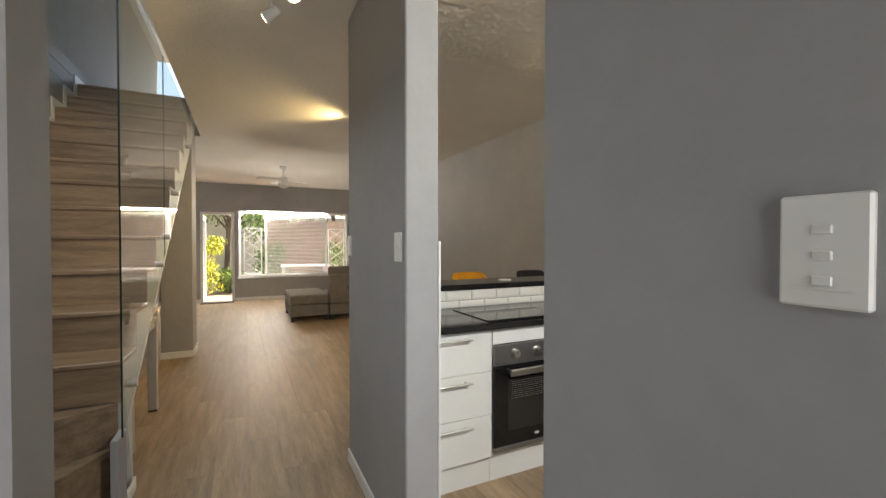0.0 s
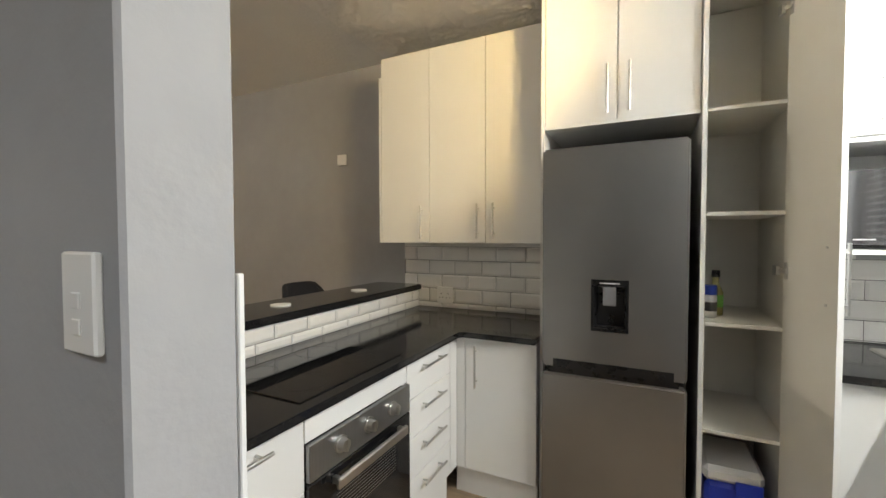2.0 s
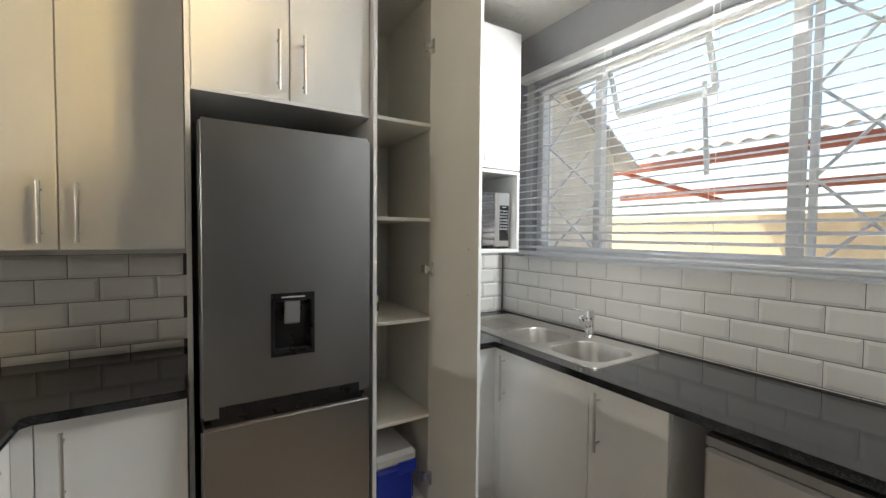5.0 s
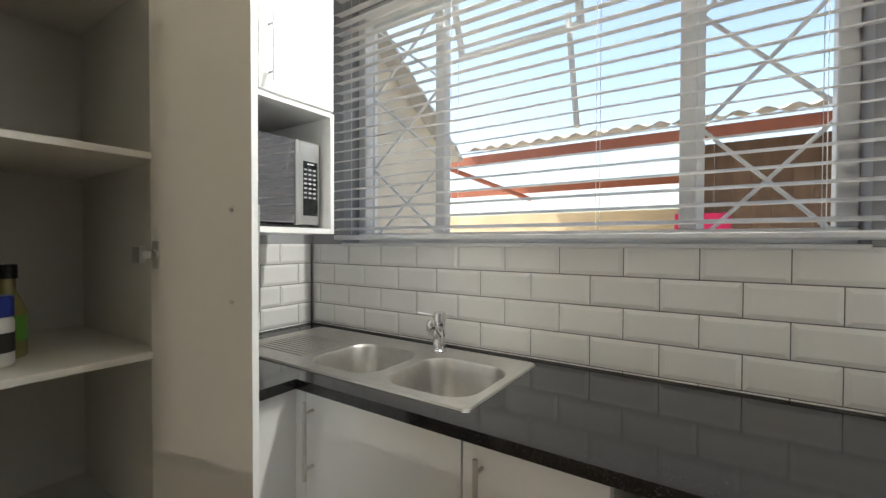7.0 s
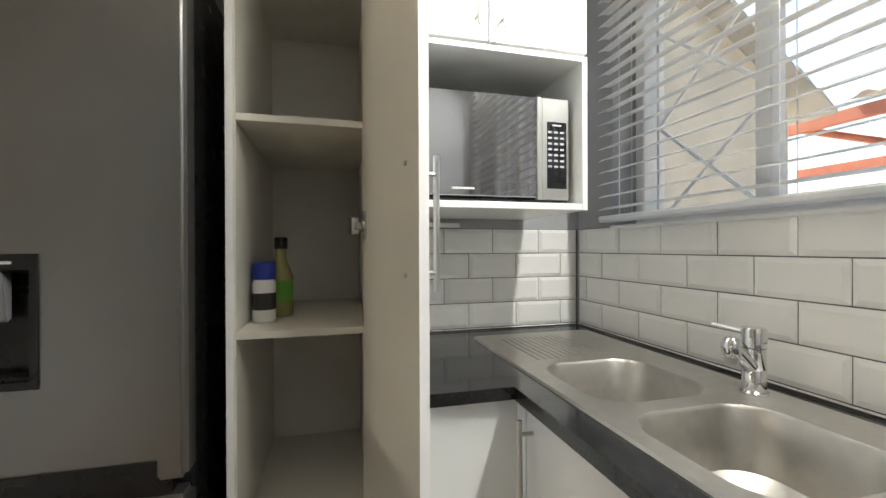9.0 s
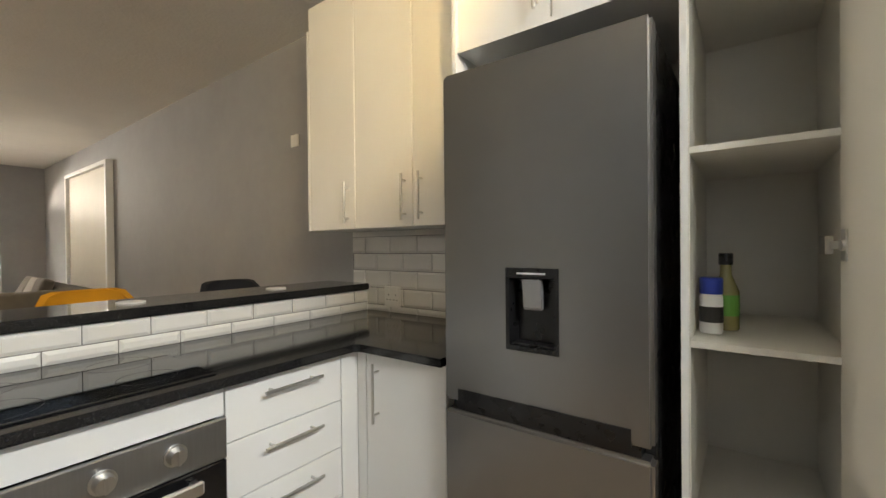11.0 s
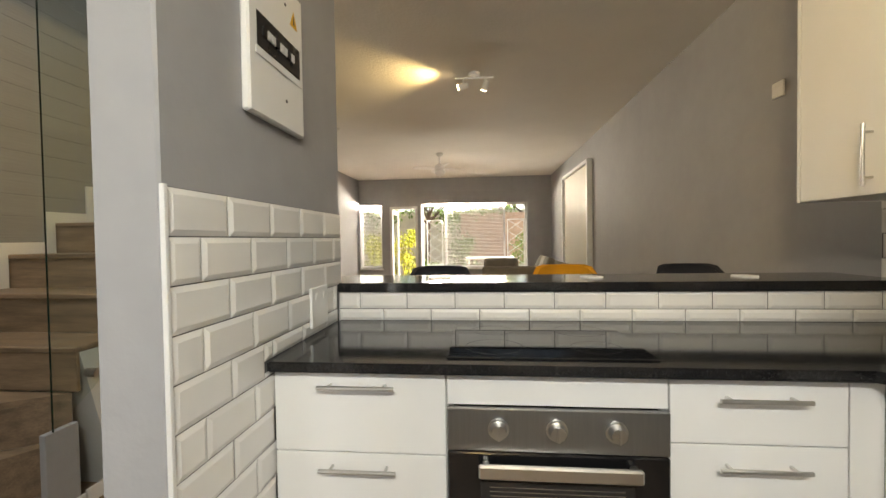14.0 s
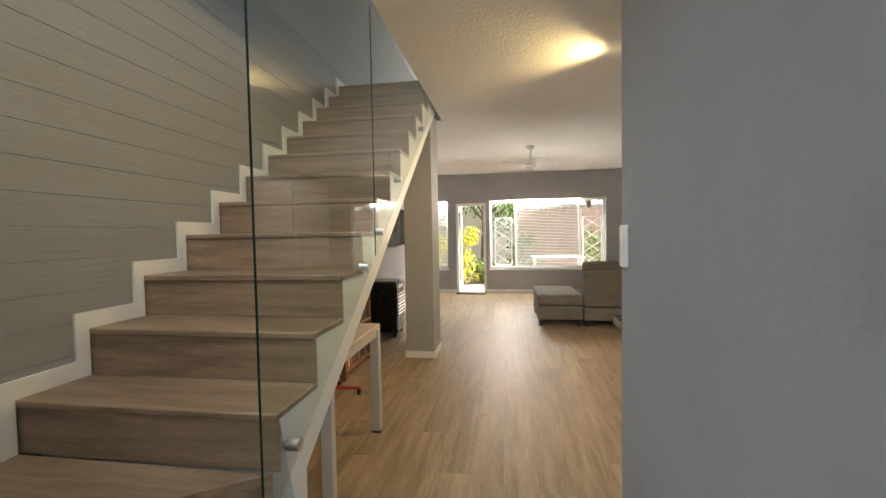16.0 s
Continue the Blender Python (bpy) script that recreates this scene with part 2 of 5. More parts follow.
def part(name, bm, material, parent=None, label="", smooth=False):
    """One mesh object from a bmesh in world coordinates, under a thing or a part."""
    me = bpy.data.meshes.new(name)
    bmesh.ops.recalc_face_normals(bm, faces=bm.faces[:])
    if parent is not None:
        base = BASE[parent.name]
        bmesh.ops.translate(bm, verts=bm.verts[:], vec=-base)
    bm.to_mesh(me)
    bm.free()
    if smooth:
        me.polygons.foreach_set("use_smooth", [True] * len(me.polygons))
        me.set_sharp_from_angle(angle=radians(35))
    me.materials.append(material)
    ob = new(name, me)
    if parent is not None:
        ob.parent = parent
        BASE[ob.name] = BASE[parent.name]
    return tagged(ob, label)


def struct(name, bm, material, label="", category=""):
    ob = part(name, bm, material, None, label)
    BASE[ob.name] = Vector((0, 0, 0))
    return tagged(ob, label, category, "", "structure")


def glassy(ob, normal):
    """Gloss on the face towards the room; the rest of the pane is clear."""
    ob.data.materials.append(M_CLEAR)
    n = Vector(normal)
    for p in ob.data.polygons:
        p.material_index = 0 if p.normal.dot(n) > 0.9 else 1
    ob.visible_shadow = False
    return ob


def box(x0, y0, z0, x1, y1, z1, b=0.0, bm=None):
    bm = bm or bmesh.new()
    lo = (min(x0, x1), min(y0, y1), min(z0, z1))
    hi = (max(x0, x1), max(y0, y1), max(z0, z1))
    if b <= 0:
        v = [bm.verts.new((hi[0] if i & 1 else lo[0], hi[1] if i & 2 else lo[1], hi[2] if i & 4 else lo[2])) for i in range(8)]
        for q in ((0, 2, 3, 1), (4, 5, 7, 6), (0, 1, 5, 4), (2, 6, 7, 3), (0, 4, 6, 2), (1, 3, 7, 5)):
            bm.faces.new([v[i] for i in q])
        return bm
    b = min(b, *[(hi[k] - lo[k]) * 0.45 for k in range(3)])
    pts = []
    for i in range(8):
        c = [hi[k] if i >> k & 1 else lo[k] for k in range(3)]
        s = [-1 if i >> k & 1 else 1 for k in range(3)]
        for k in range(3):
            pts.append([c[j] + (0 if j == k else s[j] * b) for j in range(3)])
    vs = [bm.verts.new(p) for p in pts]
    bmesh.ops.convex_hull(bm, input=vs)
    return bm


def tube(p0, p1, r0, r1=None, seg=14, bm=None, cap=True):
    bm = bm or bmesh.new()
    p0, p1 = Vector(p0), Vector(p1)
    r1 = r0 if r1 is None else r1
    q = (p1 - p0).to_track_quat("Z", "Y")
    rings = []
    for p, r in ((p0, r0), (p1, r1)):
        rings.append([bm.verts.new(p + q @ Vector((r * math.cos(a), r * math.sin(a), 0))) for a in [2 * math.pi * k / seg for k in range(seg)]])
    for k in range(seg):
        bm.faces.new((rings[0][k], rings[0][(k + 1) % seg], rings[1][(k + 1) % seg], rings[1][k]))
    if cap:
        bm.faces.new(rings[0][::-1]), bm.faces.new(rings[1])
    return bm


def lathe(cx, cy, prof, seg=20, bm=None):
    """A turned shape about a vertical axis from (radius, z) pairs."""
    bm = bm or bmesh.new()
    rings = [[bm.verts.new((cx + r * math.cos(2 * math.pi * k / seg), cy + r * math.sin(2 * math.pi * k / seg), z)) for k in range(seg)] for r, z in prof]
    for a, c in zip(rings, rings[1:]):
        for k in range(seg):
            bm.faces.new((a[k], a[(k + 1) % seg], c[(k + 1) % seg], c[k]))
    bm.faces.new(rings[0][::-1]), bm.faces.new(rings[-1])
    return bm


def prism(pts, axis, a, b, bm=None):
    """A polygon in the plane across an axis, pushed from a to b. pts: the other two coordinates in xyz order."""
    bm = bm or bmesh.new()

    def at(p, v):
        c = list(p)
        c.insert(axis, v)
        return c
    lo, hi = [bm.verts.new(at(p, a)) for p in pts], [bm.verts.new(at(p, b)) for p in pts]
    n = len(pts)
    for k in range(n):
        bm.faces.new((lo[k], lo[(k + 1) % n], hi[(k + 1) % n], hi[k]))
    bm.faces.new(lo[::-1]), bm.faces.new(hi)
    return bm


def wall(name, axis, a, b, u0, u1, z0, z1, holes, material, label):
    """A wall a..b thick along axis (0: x, 1: y), from u0 to u1, with holes (u0, u1, z0, z1) in order."""
    bm = bmesh.new()

    def piece(p, q, r, s):
        if q - p < 1e-4 or s - r < 1e-4:
            return
        if axis == 0:
            box(a, p, r, b, q, s, 0, bm)
        else:
            box(p, a, r, q, b, s, 0, bm)
    u = u0
    for h0, h1, k0, k1 in holes:
        piece(u, h0, z0, z1)
        piece(h0, h1, z0, k0)
        piece(h0, h1, k1, z1)
        u = h1
    piece(u, u1, z0, z1)
    return struct(name, bm, material, label, "wall")


CEIL = 2.74
TE, TS, TK = 2.533, -0.16, 0.301                # tile faces
TOP, UND = 0.912, 0.882                         # worktop
BARY = 2.754

# ---------------- structure ----------------
struct("floor", box(XW - 0.2, -1.6, -0.15, XE + 0.2, YN, -0.006), M_FLOOR, "oak-look vinyl plank floor", "floor")
wall("wall_east", 0, XE, XE + 0.22, -0.4, YN + 0.2, -0.1, 5.3, [], M_WALL, "grey painted plaster wall")
wall("wall_south", 1, YS - 0.22, YS, 0.146, XE, -0.1, CEIL + 0.2, [(0.55, 2.32, 1.313, 2.44)], M_WALL, "grey painted wall with the kitchen window")
wall("wall_north", 1, YN, YN + 0.2, XW - 0.2, XE, -0.1, 3.0, [(-2.12, -1.56, 0.55, 2.12), (-1.36, -0.665, -0.1, 2.07), (-0.58, 1.98, 0.55, 2.12)], M_WALL, "grey painted wall with garden door and windows")
# The high hole is for the added, unseen stairwell window.
wall("wall_west", 0, XW - 0.2, XW, -1.6, YN, -0.1, 5.3, [(1.35, 2.85, 3.4, 4.55)], M_WALL, "grey painted wall beside the stairs")
wall("wall_hall", 0, 0.146, 0.293, -1.6, 0.935, -0.006, CEIL, [], M_WALL, "grey painted wall between hall and kitchen")
stub = struct("wall_stub", box(0.146, 1.79, -0.006, 0.293, 2.80, CEIL, 0.006), M_WALL, "grey painted wall end with tiled kitchen side", "wall")
wall("wall_entrance", 1, -1.6, -1.4, XW, 0.146, -0.006, CEIL, [(-0.92, 0.02, -0.006, 2.1)], M_WALL, "grey painted entrance wall")
wall("wall_nib", 1, 0.90, 1.02, XW, -0.695, -0.006, CEIL, [], M_WALL, "grey painted nib wall by the stairs")
wall("wall_upper", 0, -0.95, -0.80, -1.4, 6.0, CEIL + 0.22, 5.3, [], M_WALL, "upper stairwell wall")
bm = bmesh.new()
box(-0.95, 3.0, CEIL, XE, YN, CEIL + 0.2, 0, bm), box(XW, 6.4, CEIL, -0.95, YN, CEIL + 0.2, 0, bm), box(-0.95, -1.6, CEIL, 0.146, 3.0, CEIL + 0.2, 0, bm)
box(XW, -1.6, CEIL, -0.95, 0.9, CEIL + 0.2, 0, bm)
struct("ceiling", bm, M_CEIL, "white painted ceiling", "ceiling")


def stippled(x0, x1, y0, y1, z, top, step=0.0125):
    """A slab whose underside carries coarse ragged plaster ridges."""
    nx, ny = int((x1 - x0) / step), int((y1 - y0) / step)
    vs, fs = [], []
    for j in range(ny + 1):
        for i in range(nx + 1):
            x, y = x0 + (x1 - x0) * i / nx, y0 + (y1 - y0) * j / ny
            w = noise.noise((x * 7, y * 7, 3.1)) * 0.012
            a = noise.noise((x * 26 + w * 90, y * 26, 0.4))
            b = noise.noise((x * 55, y * 55, 7.7))
            edge = min(1.0, 8 * min(x - x0, x1 - x, y - y0, y1 - y) + 0.1)
            h = max(0.0, 0.55 - abs(a) * 2.2) * 0.016 + max(0.0, b) * 0.011
            vs.append((x, y, z - h * edge))
    for j in range(ny):
        for i in range(nx):
            k = j * (nx + 1) + i
            fs.append((k, k + nx + 1, k + nx + 2, k + 1))
    n = len(vs)
    vs += [(x0, y0, top), (x1, y0, top), (x1, y1, top), (x0, y1, top)]
    fs.append((n, n + 1, n + 2, n + 3))
    me = bpy.data.meshes.new("ceiling_kitchen")
    me.from_pydata(vs, [], fs)
    me.polygons.foreach_set("use_smooth", [True] * len(me.polygons))
    me.materials.append(M_STIP)
    return tagged(new("ceiling_kitchen", me), "coarse stippled white kitchen ceiling", "ceiling", "", "structure")


stippled(0.146, XE, -0.168, 3.0, CEIL - 0.004, CEIL + 0.19)
struct("ceiling_stairwell", box(XW - 0.2, -1.6, 5.3, XE + 0.2, YN, 5.4), M_CEIL, "white stairwell ceiling", "ceiling")
struct("column", box(-1.33, 5.97, -0.006, -1.01, 6.40, CEIL, 0.004), M_WALL, "grey painted square column in the hall", "column")


def skirting(name, x0, y0, x1, y1):
    struct(name, box(x0, y0, -0.004, x1, y1, 0.075, 0.004), M_WHITE, "white painted skirting board", "skirting")


for seg in ((-1.342, 5.958, -0.998, 5.97), (-1.01, 5.97, -0.998, 6.40), (0.134, 1.79, 0.146, 2.80), (-0.66, YN - 0.012, 2.53, YN), (XW, YN - 0.012, -1.36, YN), (XE - 0.012, 3.0, XE, YN - 0.012), (0.134, -1.4, 0.146, 0.935), (XW, 6.5, XW + 0.012, YN - 0.012)):
    skirting("skirting", *seg)

# ---------------- garden wall: windows, door ----------------


def window_thing(name, x0, x1, z0, z1, y, mull, label):
    w = thing(name, (x0, y, z0), label, "window", "", "structure")
    bm = bmesh.new()
    t = 0.045
    box(x0, y, z0, x1, y + 0.06, z0 + t, 0.004, bm), box(x0, y, z1 - t, x1, y + 0.06, z1, 0.004, bm)
    for x in (x0, x1 - t):
        box(x, y, z0 + t, x + t, y + 0.06, z1 - t, 0.004, bm)
    for m in mull:
        box(m - t / 2, y + 0.003, z0 + t, m + t / 2, y + 0.057, z1 - t, 0.004, bm)
    part("window_frame", bm, M_WHITE, w, "white painted frame")
    edges = [x0 + t] + [e for m in mull for e in (m - t / 2, m + t / 2)] + [x1 - t]
    for a, b in zip(edges[::2], edges[1::2]):
        glassy(part("pane", box(a, y + 0.028, z0 + t, b, y + 0.032, z1 - t), M_PANE, w), (0, -1 if y > 5 else 1, 0))
    return w


window_thing("window_1", -0.58, 1.98, 0.55, 2.12, YN + 0.10, (0.02, 1.44), "wide white-framed garden window")
# Frame of the assumed stairwell window, added around its lamp.
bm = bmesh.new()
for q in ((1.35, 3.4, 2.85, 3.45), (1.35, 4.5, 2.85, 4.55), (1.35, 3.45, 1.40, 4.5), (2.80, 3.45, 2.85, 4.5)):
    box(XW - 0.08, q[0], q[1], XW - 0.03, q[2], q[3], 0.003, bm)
struct("window_4", bm, M_WHITE, "white frame of an assumed high stairwell window, out of view", "window")
window_thing("window_2", -2.12, -1.56, 0.55, 2.12, YN + 0.10, (), "narrow white-framed garden window")
for a, b in ((-0.60, 2.0), (-2.12, -1.54)):
    struct("window_sill", box(a, YN - 0.04, 0.52, b, YN + 0.10, 0.55, 0.005), M_WHITE, "white painted window sill", "sill")

dr = thing("door_1", (-1.36, YN, 0), "white glazed garden door standing open", "door", "", "structure")
bm = bmesh.new()
box(-1.36, YN, -0.1, -1.30, YN + 0.12, 2.07, 0.004, bm), box(-0.725, YN, -0.1, -0.665, YN + 0.12, 2.07, 0.004, bm), box(-1.30, YN, 2.01, -0.725, YN + 0.12, 2.07, 0.004, bm)
part("door_frame", bm, M_WHITE, dr, "white painted door frame")
bm = bmesh.new()
for z0, z1 in ((0.01, 0.2), (1.9, 2.0)):
    box(-1.35, YN + 0.20, z0, -1.31, YN + 0.80, z1, 0.003, bm)
for y0 in (YN + 0.125, YN + 0.80):
    box(-1.35, y0, 0.01, -1.31, y0 + 0.08, 2.0, 0.003, bm)
leaf = part("door_leaf", bm, M_WHITE, dr, "white painted open leaf")
glassy(part("pane", box(-1.333, YN + 0.205, 0.2, -1.327, YN + 0.80, 1.9), M_PANE, leaf), (1, 0, 0))
part("door_handle", tube((-1.31, YN + 0.84, 1.02), (-1.25, YN + 0.84, 1.02), 0.01), M_STEEL, leaf)
mt = thing("door_mat", (-1.0, YN - 0.2, 0), "dark doormat at the garden door", "mat")
part("mat_pile", box(-1.35, YN - 0.32, 0.0, -0.68, YN - 0.02, 0.018, 0.006), mat("dark_mat", (0.05, 0.045, 0.045), 0.95, 0, 0.3, 60, 0.8, 300), mt)


def blind(name, x0, x1, z0, z1, y, pitch, depth, tilt, label, gap=()):
    bl = thing(name, (x0, y, z1), label, "blind")
    part("headrail", box(x0, y - 0.03, z1 - 0.045, x1, y + 0.03, z1, 0.004), M_BLIND, bl)
    part("bottom_rail", box(x0, y - depth * 0.5, z0, x1, y + depth * 0.5, z0 + 0.022, 0.005), M_BLIND, bl)
    n = int((z1 - 0.06 - z0 - 0.03) / pitch)
    c, s = math.cos(radians(tilt)) * depth / 2, math.sin(radians(tilt)) * depth / 2
    bm = bmesh.new()
    e = 0.0022
    rows = [(-1, -0.0), (-0.35, 0.0035), (0.35, 0.0035), (1, -0.0)]
    up = [(k * c, k * s + h) for k, h in rows]
    prism(up + [(u, v - e) for u, v in up[::-1]], 0, 0.0, x1 - x0 - 0.006, bm)
    bmesh.ops.recalc_face_normals(bm, faces=bm.faces[:])
    me = bpy.data.meshes.new("slat")
    bm.to_mesh(me), bm.free()
    me.materials.append(M_BLIND)
    for k in range(n):
        o = new("slat", me)
        o.parent = bl
        o.location = (0.003, 0, z0 + 0.05 + k * pitch - z1)
        o.rotation_euler = (radians(random.uniform(-1.5, 1.5)), random.uniform(-0.0012, 0.0012), 0)
    nl = max(2, int((x1 - x0) / 0.6) + 1)
    for k in range(nl):
        x = x0 + 0.12 + (x1 - x0 - 0.24) * k / (nl - 1)
        bm = bmesh.new()
        for dy in (-depth * 0.5, depth * 0.5):
            tube((x, y + dy, z0 + 0.02), (x, y + dy, z1 - 0.04), 0.0011, seg=5, bm=bm)
        part("ladder_cord", bm, M_BLIND, bl)
    return bl


blind("venetian_blind", -0.02, 1.46, 0.60, 2.10, YN + 0.035, 0.034, 0.03, 24, "fine white venetian blind over the garden window")
blind("venetian_blind", -2.11, -1.57, 0.60, 2.10, YN + 0.035, 0.034, 0.03, 24, "fine white venetian blind over the narrow garden window")


def lattice(name, x0, x1, z0, z1, y, label, dia=0.26):
    g = thing(name, (x0, y, z0), label, "burglar bars")
    bm = bmesh.new()
    for x in (x0, x1):
        box(x - 0.012, y - 0.012, z0, x + 0.012, y + 0.012, z1, 0, bm)
    for z in (z0, z1):
        box(x0, y - 0.012, z - 0.012, x1, y + 0.012, z + 0.012, 0, bm)
    part("bar_frame", bm, M_WHITE, g)
    n = max(1, round((z1 - z0) / dia))
    h = (z1 - z0) / n
    for k in range(n):
        a, m, b = z0 + k * h, z0 + (k + 0.5) * h, z0 + (k + 1) * h
        bm = bmesh.new()
        xm = (x0 + x1) / 2
        for p, q in (((x0, a), (x1, b)), ((x1, a), (x0, b))):
            tube((p[0], y, p[1]), (q[0], y, q[1]), 0.007, seg=6, bm=bm)
        part("diamond_bars", bm, M_WHITE, g)
    return g


lattice("burglar_bars", -0.46, -0.08, 0.62, 1.72, YN + 0.205, "white diamond burglar bars outside the window")
lattice("burglar_bars", 1.52, 1.92, 0.62, 1.72, YN + 0.205, "white diamond burglar bars outside the window")

# ---------------- kitchen window ----------------
window_thing("window_3", 0.55, 2.32, 1.313, 2.44, YS - 0.16, (0.93, 1.845), "white-framed kitchen window")
struct("window_sill", box(0.55, YS - 0.16, 1.30, 2.32, YS + 0.012, 1.314, 0.003), M_WHITE, "white tiled window sill", "sill")
blind("venetian_blind", 0.52, 2.325, 1.325, 2.47, YS + 0.034, 0.0445, 0.05, -14, "wide white venetian blind over the kitchen window")
lattice("burglar_bars", 1.88, 2.31, 1.325, 2.40, YS - 0.20, "white diamond burglar bars outside the kitchen window", 0.35)
lattice("burglar_bars", 0.56, 0.90, 1.325, 2.40, YS - 0.20, "white diamond burglar bars outside the kitchen window", 0.35)
sa = thing("window_sash", (0.95, YS - 0.2, 2.4), "open top-hung white window sash", "window sash")
bm = bmesh.new()
for p, q in (((1.30, YS - 0.18, 2.40), (1.30, YS - 0.27, 2.16)), ((1.83, YS - 0.18, 2.40), (1.83, YS - 0.27, 2.16)), ((1.30, YS - 0.27, 2.16), (1.83, YS - 0.27, 2.16)), ((1.30, YS - 0.18, 2.40), (1.83, YS - 0.18, 2.40))):
    tube(p, q, 0.016, seg=6, bm=bm)
part("stay_bar", tube((1.34, YS - 0.24, 2.20), (1.285, YS - 0.175, 1.74), 0.012, seg=6), M_WHITE, sa)
part("sash_frame", bm, M_WHITE, sa)

# ---------------- hall and stairs ----------------
RISE, RUN, Y0, Z0 = 0.2135, 0.300, 2.80, 0.771
SX0, SX1 = XW + 0.02, -1.0
st = thing("staircase", (-1.5, 2.6, 0), "oak-laminate staircase with winders and a white zigzag stringer", "staircase", "", "structure")
for i in range(12):
    y, z = Y0 + RUN * i, Z0 + RISE * i
    part("tread", box(SX0, y - 0.012, z - 0.028, SX1, y + RUN + 0.0, z, 0.005), M_TREAD, st)
    part("riser", box(SX0, y, z - RISE + 0.0005, SX1 - 0.004, y + 0.016, z - 0.0285), M_TREAD, st)
# winders fan round the low post
PX, PY = -1.02, Y0 - 0.012
WIND = [((PX, PY), (SX0, PY), (SX0, 2.05)), ((PX, PY), (SX0, 2.05), (SX0, 1.55), (-1.72, 1.55)), ((PX, PY), (-1.72, 1.55), (-1.02, 1.55))]
for k, poly in enumerate(WIND):
    z = Z0 - RISE * (k + 1)
    part("winder_tread", prism(poly, 2, z - 0.028, z), M_TREAD, st)
    part("winder_riser", prism([(PX + (x - PX) * 0.985, PY + (y - PY) * 0.985) for x, y in poly], 2, max(0, z - RISE + 0.001), z - 0.0285), M_TREAD, st)
bm = bmesh.new()
for i in range(12):
    y, z = Y0 + RUN * i, Z0 + RISE * i
    box(XW + 0.0185, y - 0.072, z - RISE + 0.0, XW + 0.032, y - 0.0125, z + 0.078, 0, bm)
    box(XW + 0.0185, y - 0.0125, z + 0.001, XW + 0.032, y + RUN - 0.072, z + 0.078, 0, bm)
box(XW + 0.0185, 1.55, Z0 - RISE + 0.001, XW + 0.032, Y0 - 0.072, Z0 - RISE + 0.078, 0, bm)
part("zigzag_stringer", bm, M_WHITE, st, "white painted zigzag stringer")
# slab under the flight
pts = [(Y0 - 0.012, 0.0), (Y0 + 0.20, 0.0), (Y0 + 0.20, 0.46)]
yt = Y0 + RUN * 12
pts += [(yt, 0.46 + (yt - Y0 - 0.20) * 0.712)]
pts += [(yt, Z0 + RISE * 11 - 0.03)]
for i in reversed(range(12)):
    y, z = Y0 + RUN * i, Z0 + RISE * i
    pts += [(y + RUN, z - 0.0285), (y + 0.017, z - 0.0285)]
    if i:
        pts += [(y + 0.017, z - RISE - 0.0285)]
pts += [(Y0 + 0.017, 0.0)]
clean = [p for k, p in enumerate(pts) if p != pts[k - 1]][1:-1]
bm = bmesh.new()
prism(clean, 0, SX0, SX1 - 0.005, bm)
part("stair_slab", bm, M_SOFFIT, st, "pale painted stair slab")
struct("stair_landing", box(XW, yt, Z0 + RISE * 11 - 0.2, -0.95, 6.4, Z0 + RISE * 11), M_TREAD, "oak-look upper landing", "floor")
struct("skirting", box(-1.004, Y0 + 0.02, 0, -0.99, Y0 + 0.2, 0.075, 0.003), M_WHITE, "white painted skirting board", "skirting")

struct("wall_newel", box(-1.018, 2.635, -0.006, -0.986, Y0 - 0.014, 0.425, 0.003), M_WALL, "grey painted newel wall under the glass", "wall")
struct("skirting", box(-0.9855, 2.63, 0, -0.973, Y0 + 0.0, 0.075, 0.003), M_WHITE, "white painted skirting board", "skirting")
gb = thing("glass_balustrade", (-0.975, 2.66, 0.4), "frameless glass stair balustrade with steel standoffs", "balustrade")


def glass_low(y):
    return 0.43 + 0.70 * (y - 2.66)


for a, b in ((2.66, 3.845), (3.855, 5.94)):
    hi = CEIL - 0.006
    p = part("glass_panel", prism([(a, glass_low(a)), (b, glass_low(b)), (b, hi), (a, hi)], 0, -0.979, -0.971), M_GLASS, gb, "clear greenish glass panel")
    glassy(p, (1, 0, 0))
    part("glass_edge", box(-0.979, a - 0.002, glass_low(a), -0.971, a - 0.0005, hi), M_GEDGE, p, "green polished glass edge")
for y, z in ((2.853, 0.634), (3.66, 1.215), (3.95, 1.41), (4.42, 1.79), (5.30, 2.37)):
    part("standoff", tube((-1.004, y, z), (-0.95, y, z), 0.022, seg=20), M_STEEL, gb, "brushed steel standoff", True)
for k in range(23):
    z = 0.02 + 0.143 * k
    o = part("wall_board", box(XW, 1.03, z, XW + 0.018, 6.38, z + 0.1415, 0.0012), M_BOARD, bpy.data.objects["wall_west"])

# ---------------- kitchen joinery ----------------


def bar_handle(parent, p0, p1, out, r=0.006):
    """A steel bar handle from p0 to p1, on two posts; out: the way it stands off."""
    p0, p1, o = Vector(p0), Vector(p1), Vector(out) * 0.032
    d = (p1 - p0).normalized()
    bm = bmesh.new()
    tube(p0 + o, p1 + o, r, seg=12, bm=bm)
    ln = (p1 - p0).length
    for k in (0.14, 0.86):
        c = p0 + d * ln * k
        tube(c + o * 0.02, c + o, 0.0045, seg=10, bm=bm)
    return part("handle", bm, M_STEEL, parent, "brushed steel bar handle", True)


GAP = 0.0018
# north run, fronts facing south
FY = 2.186
NR = (0, -1, 0)


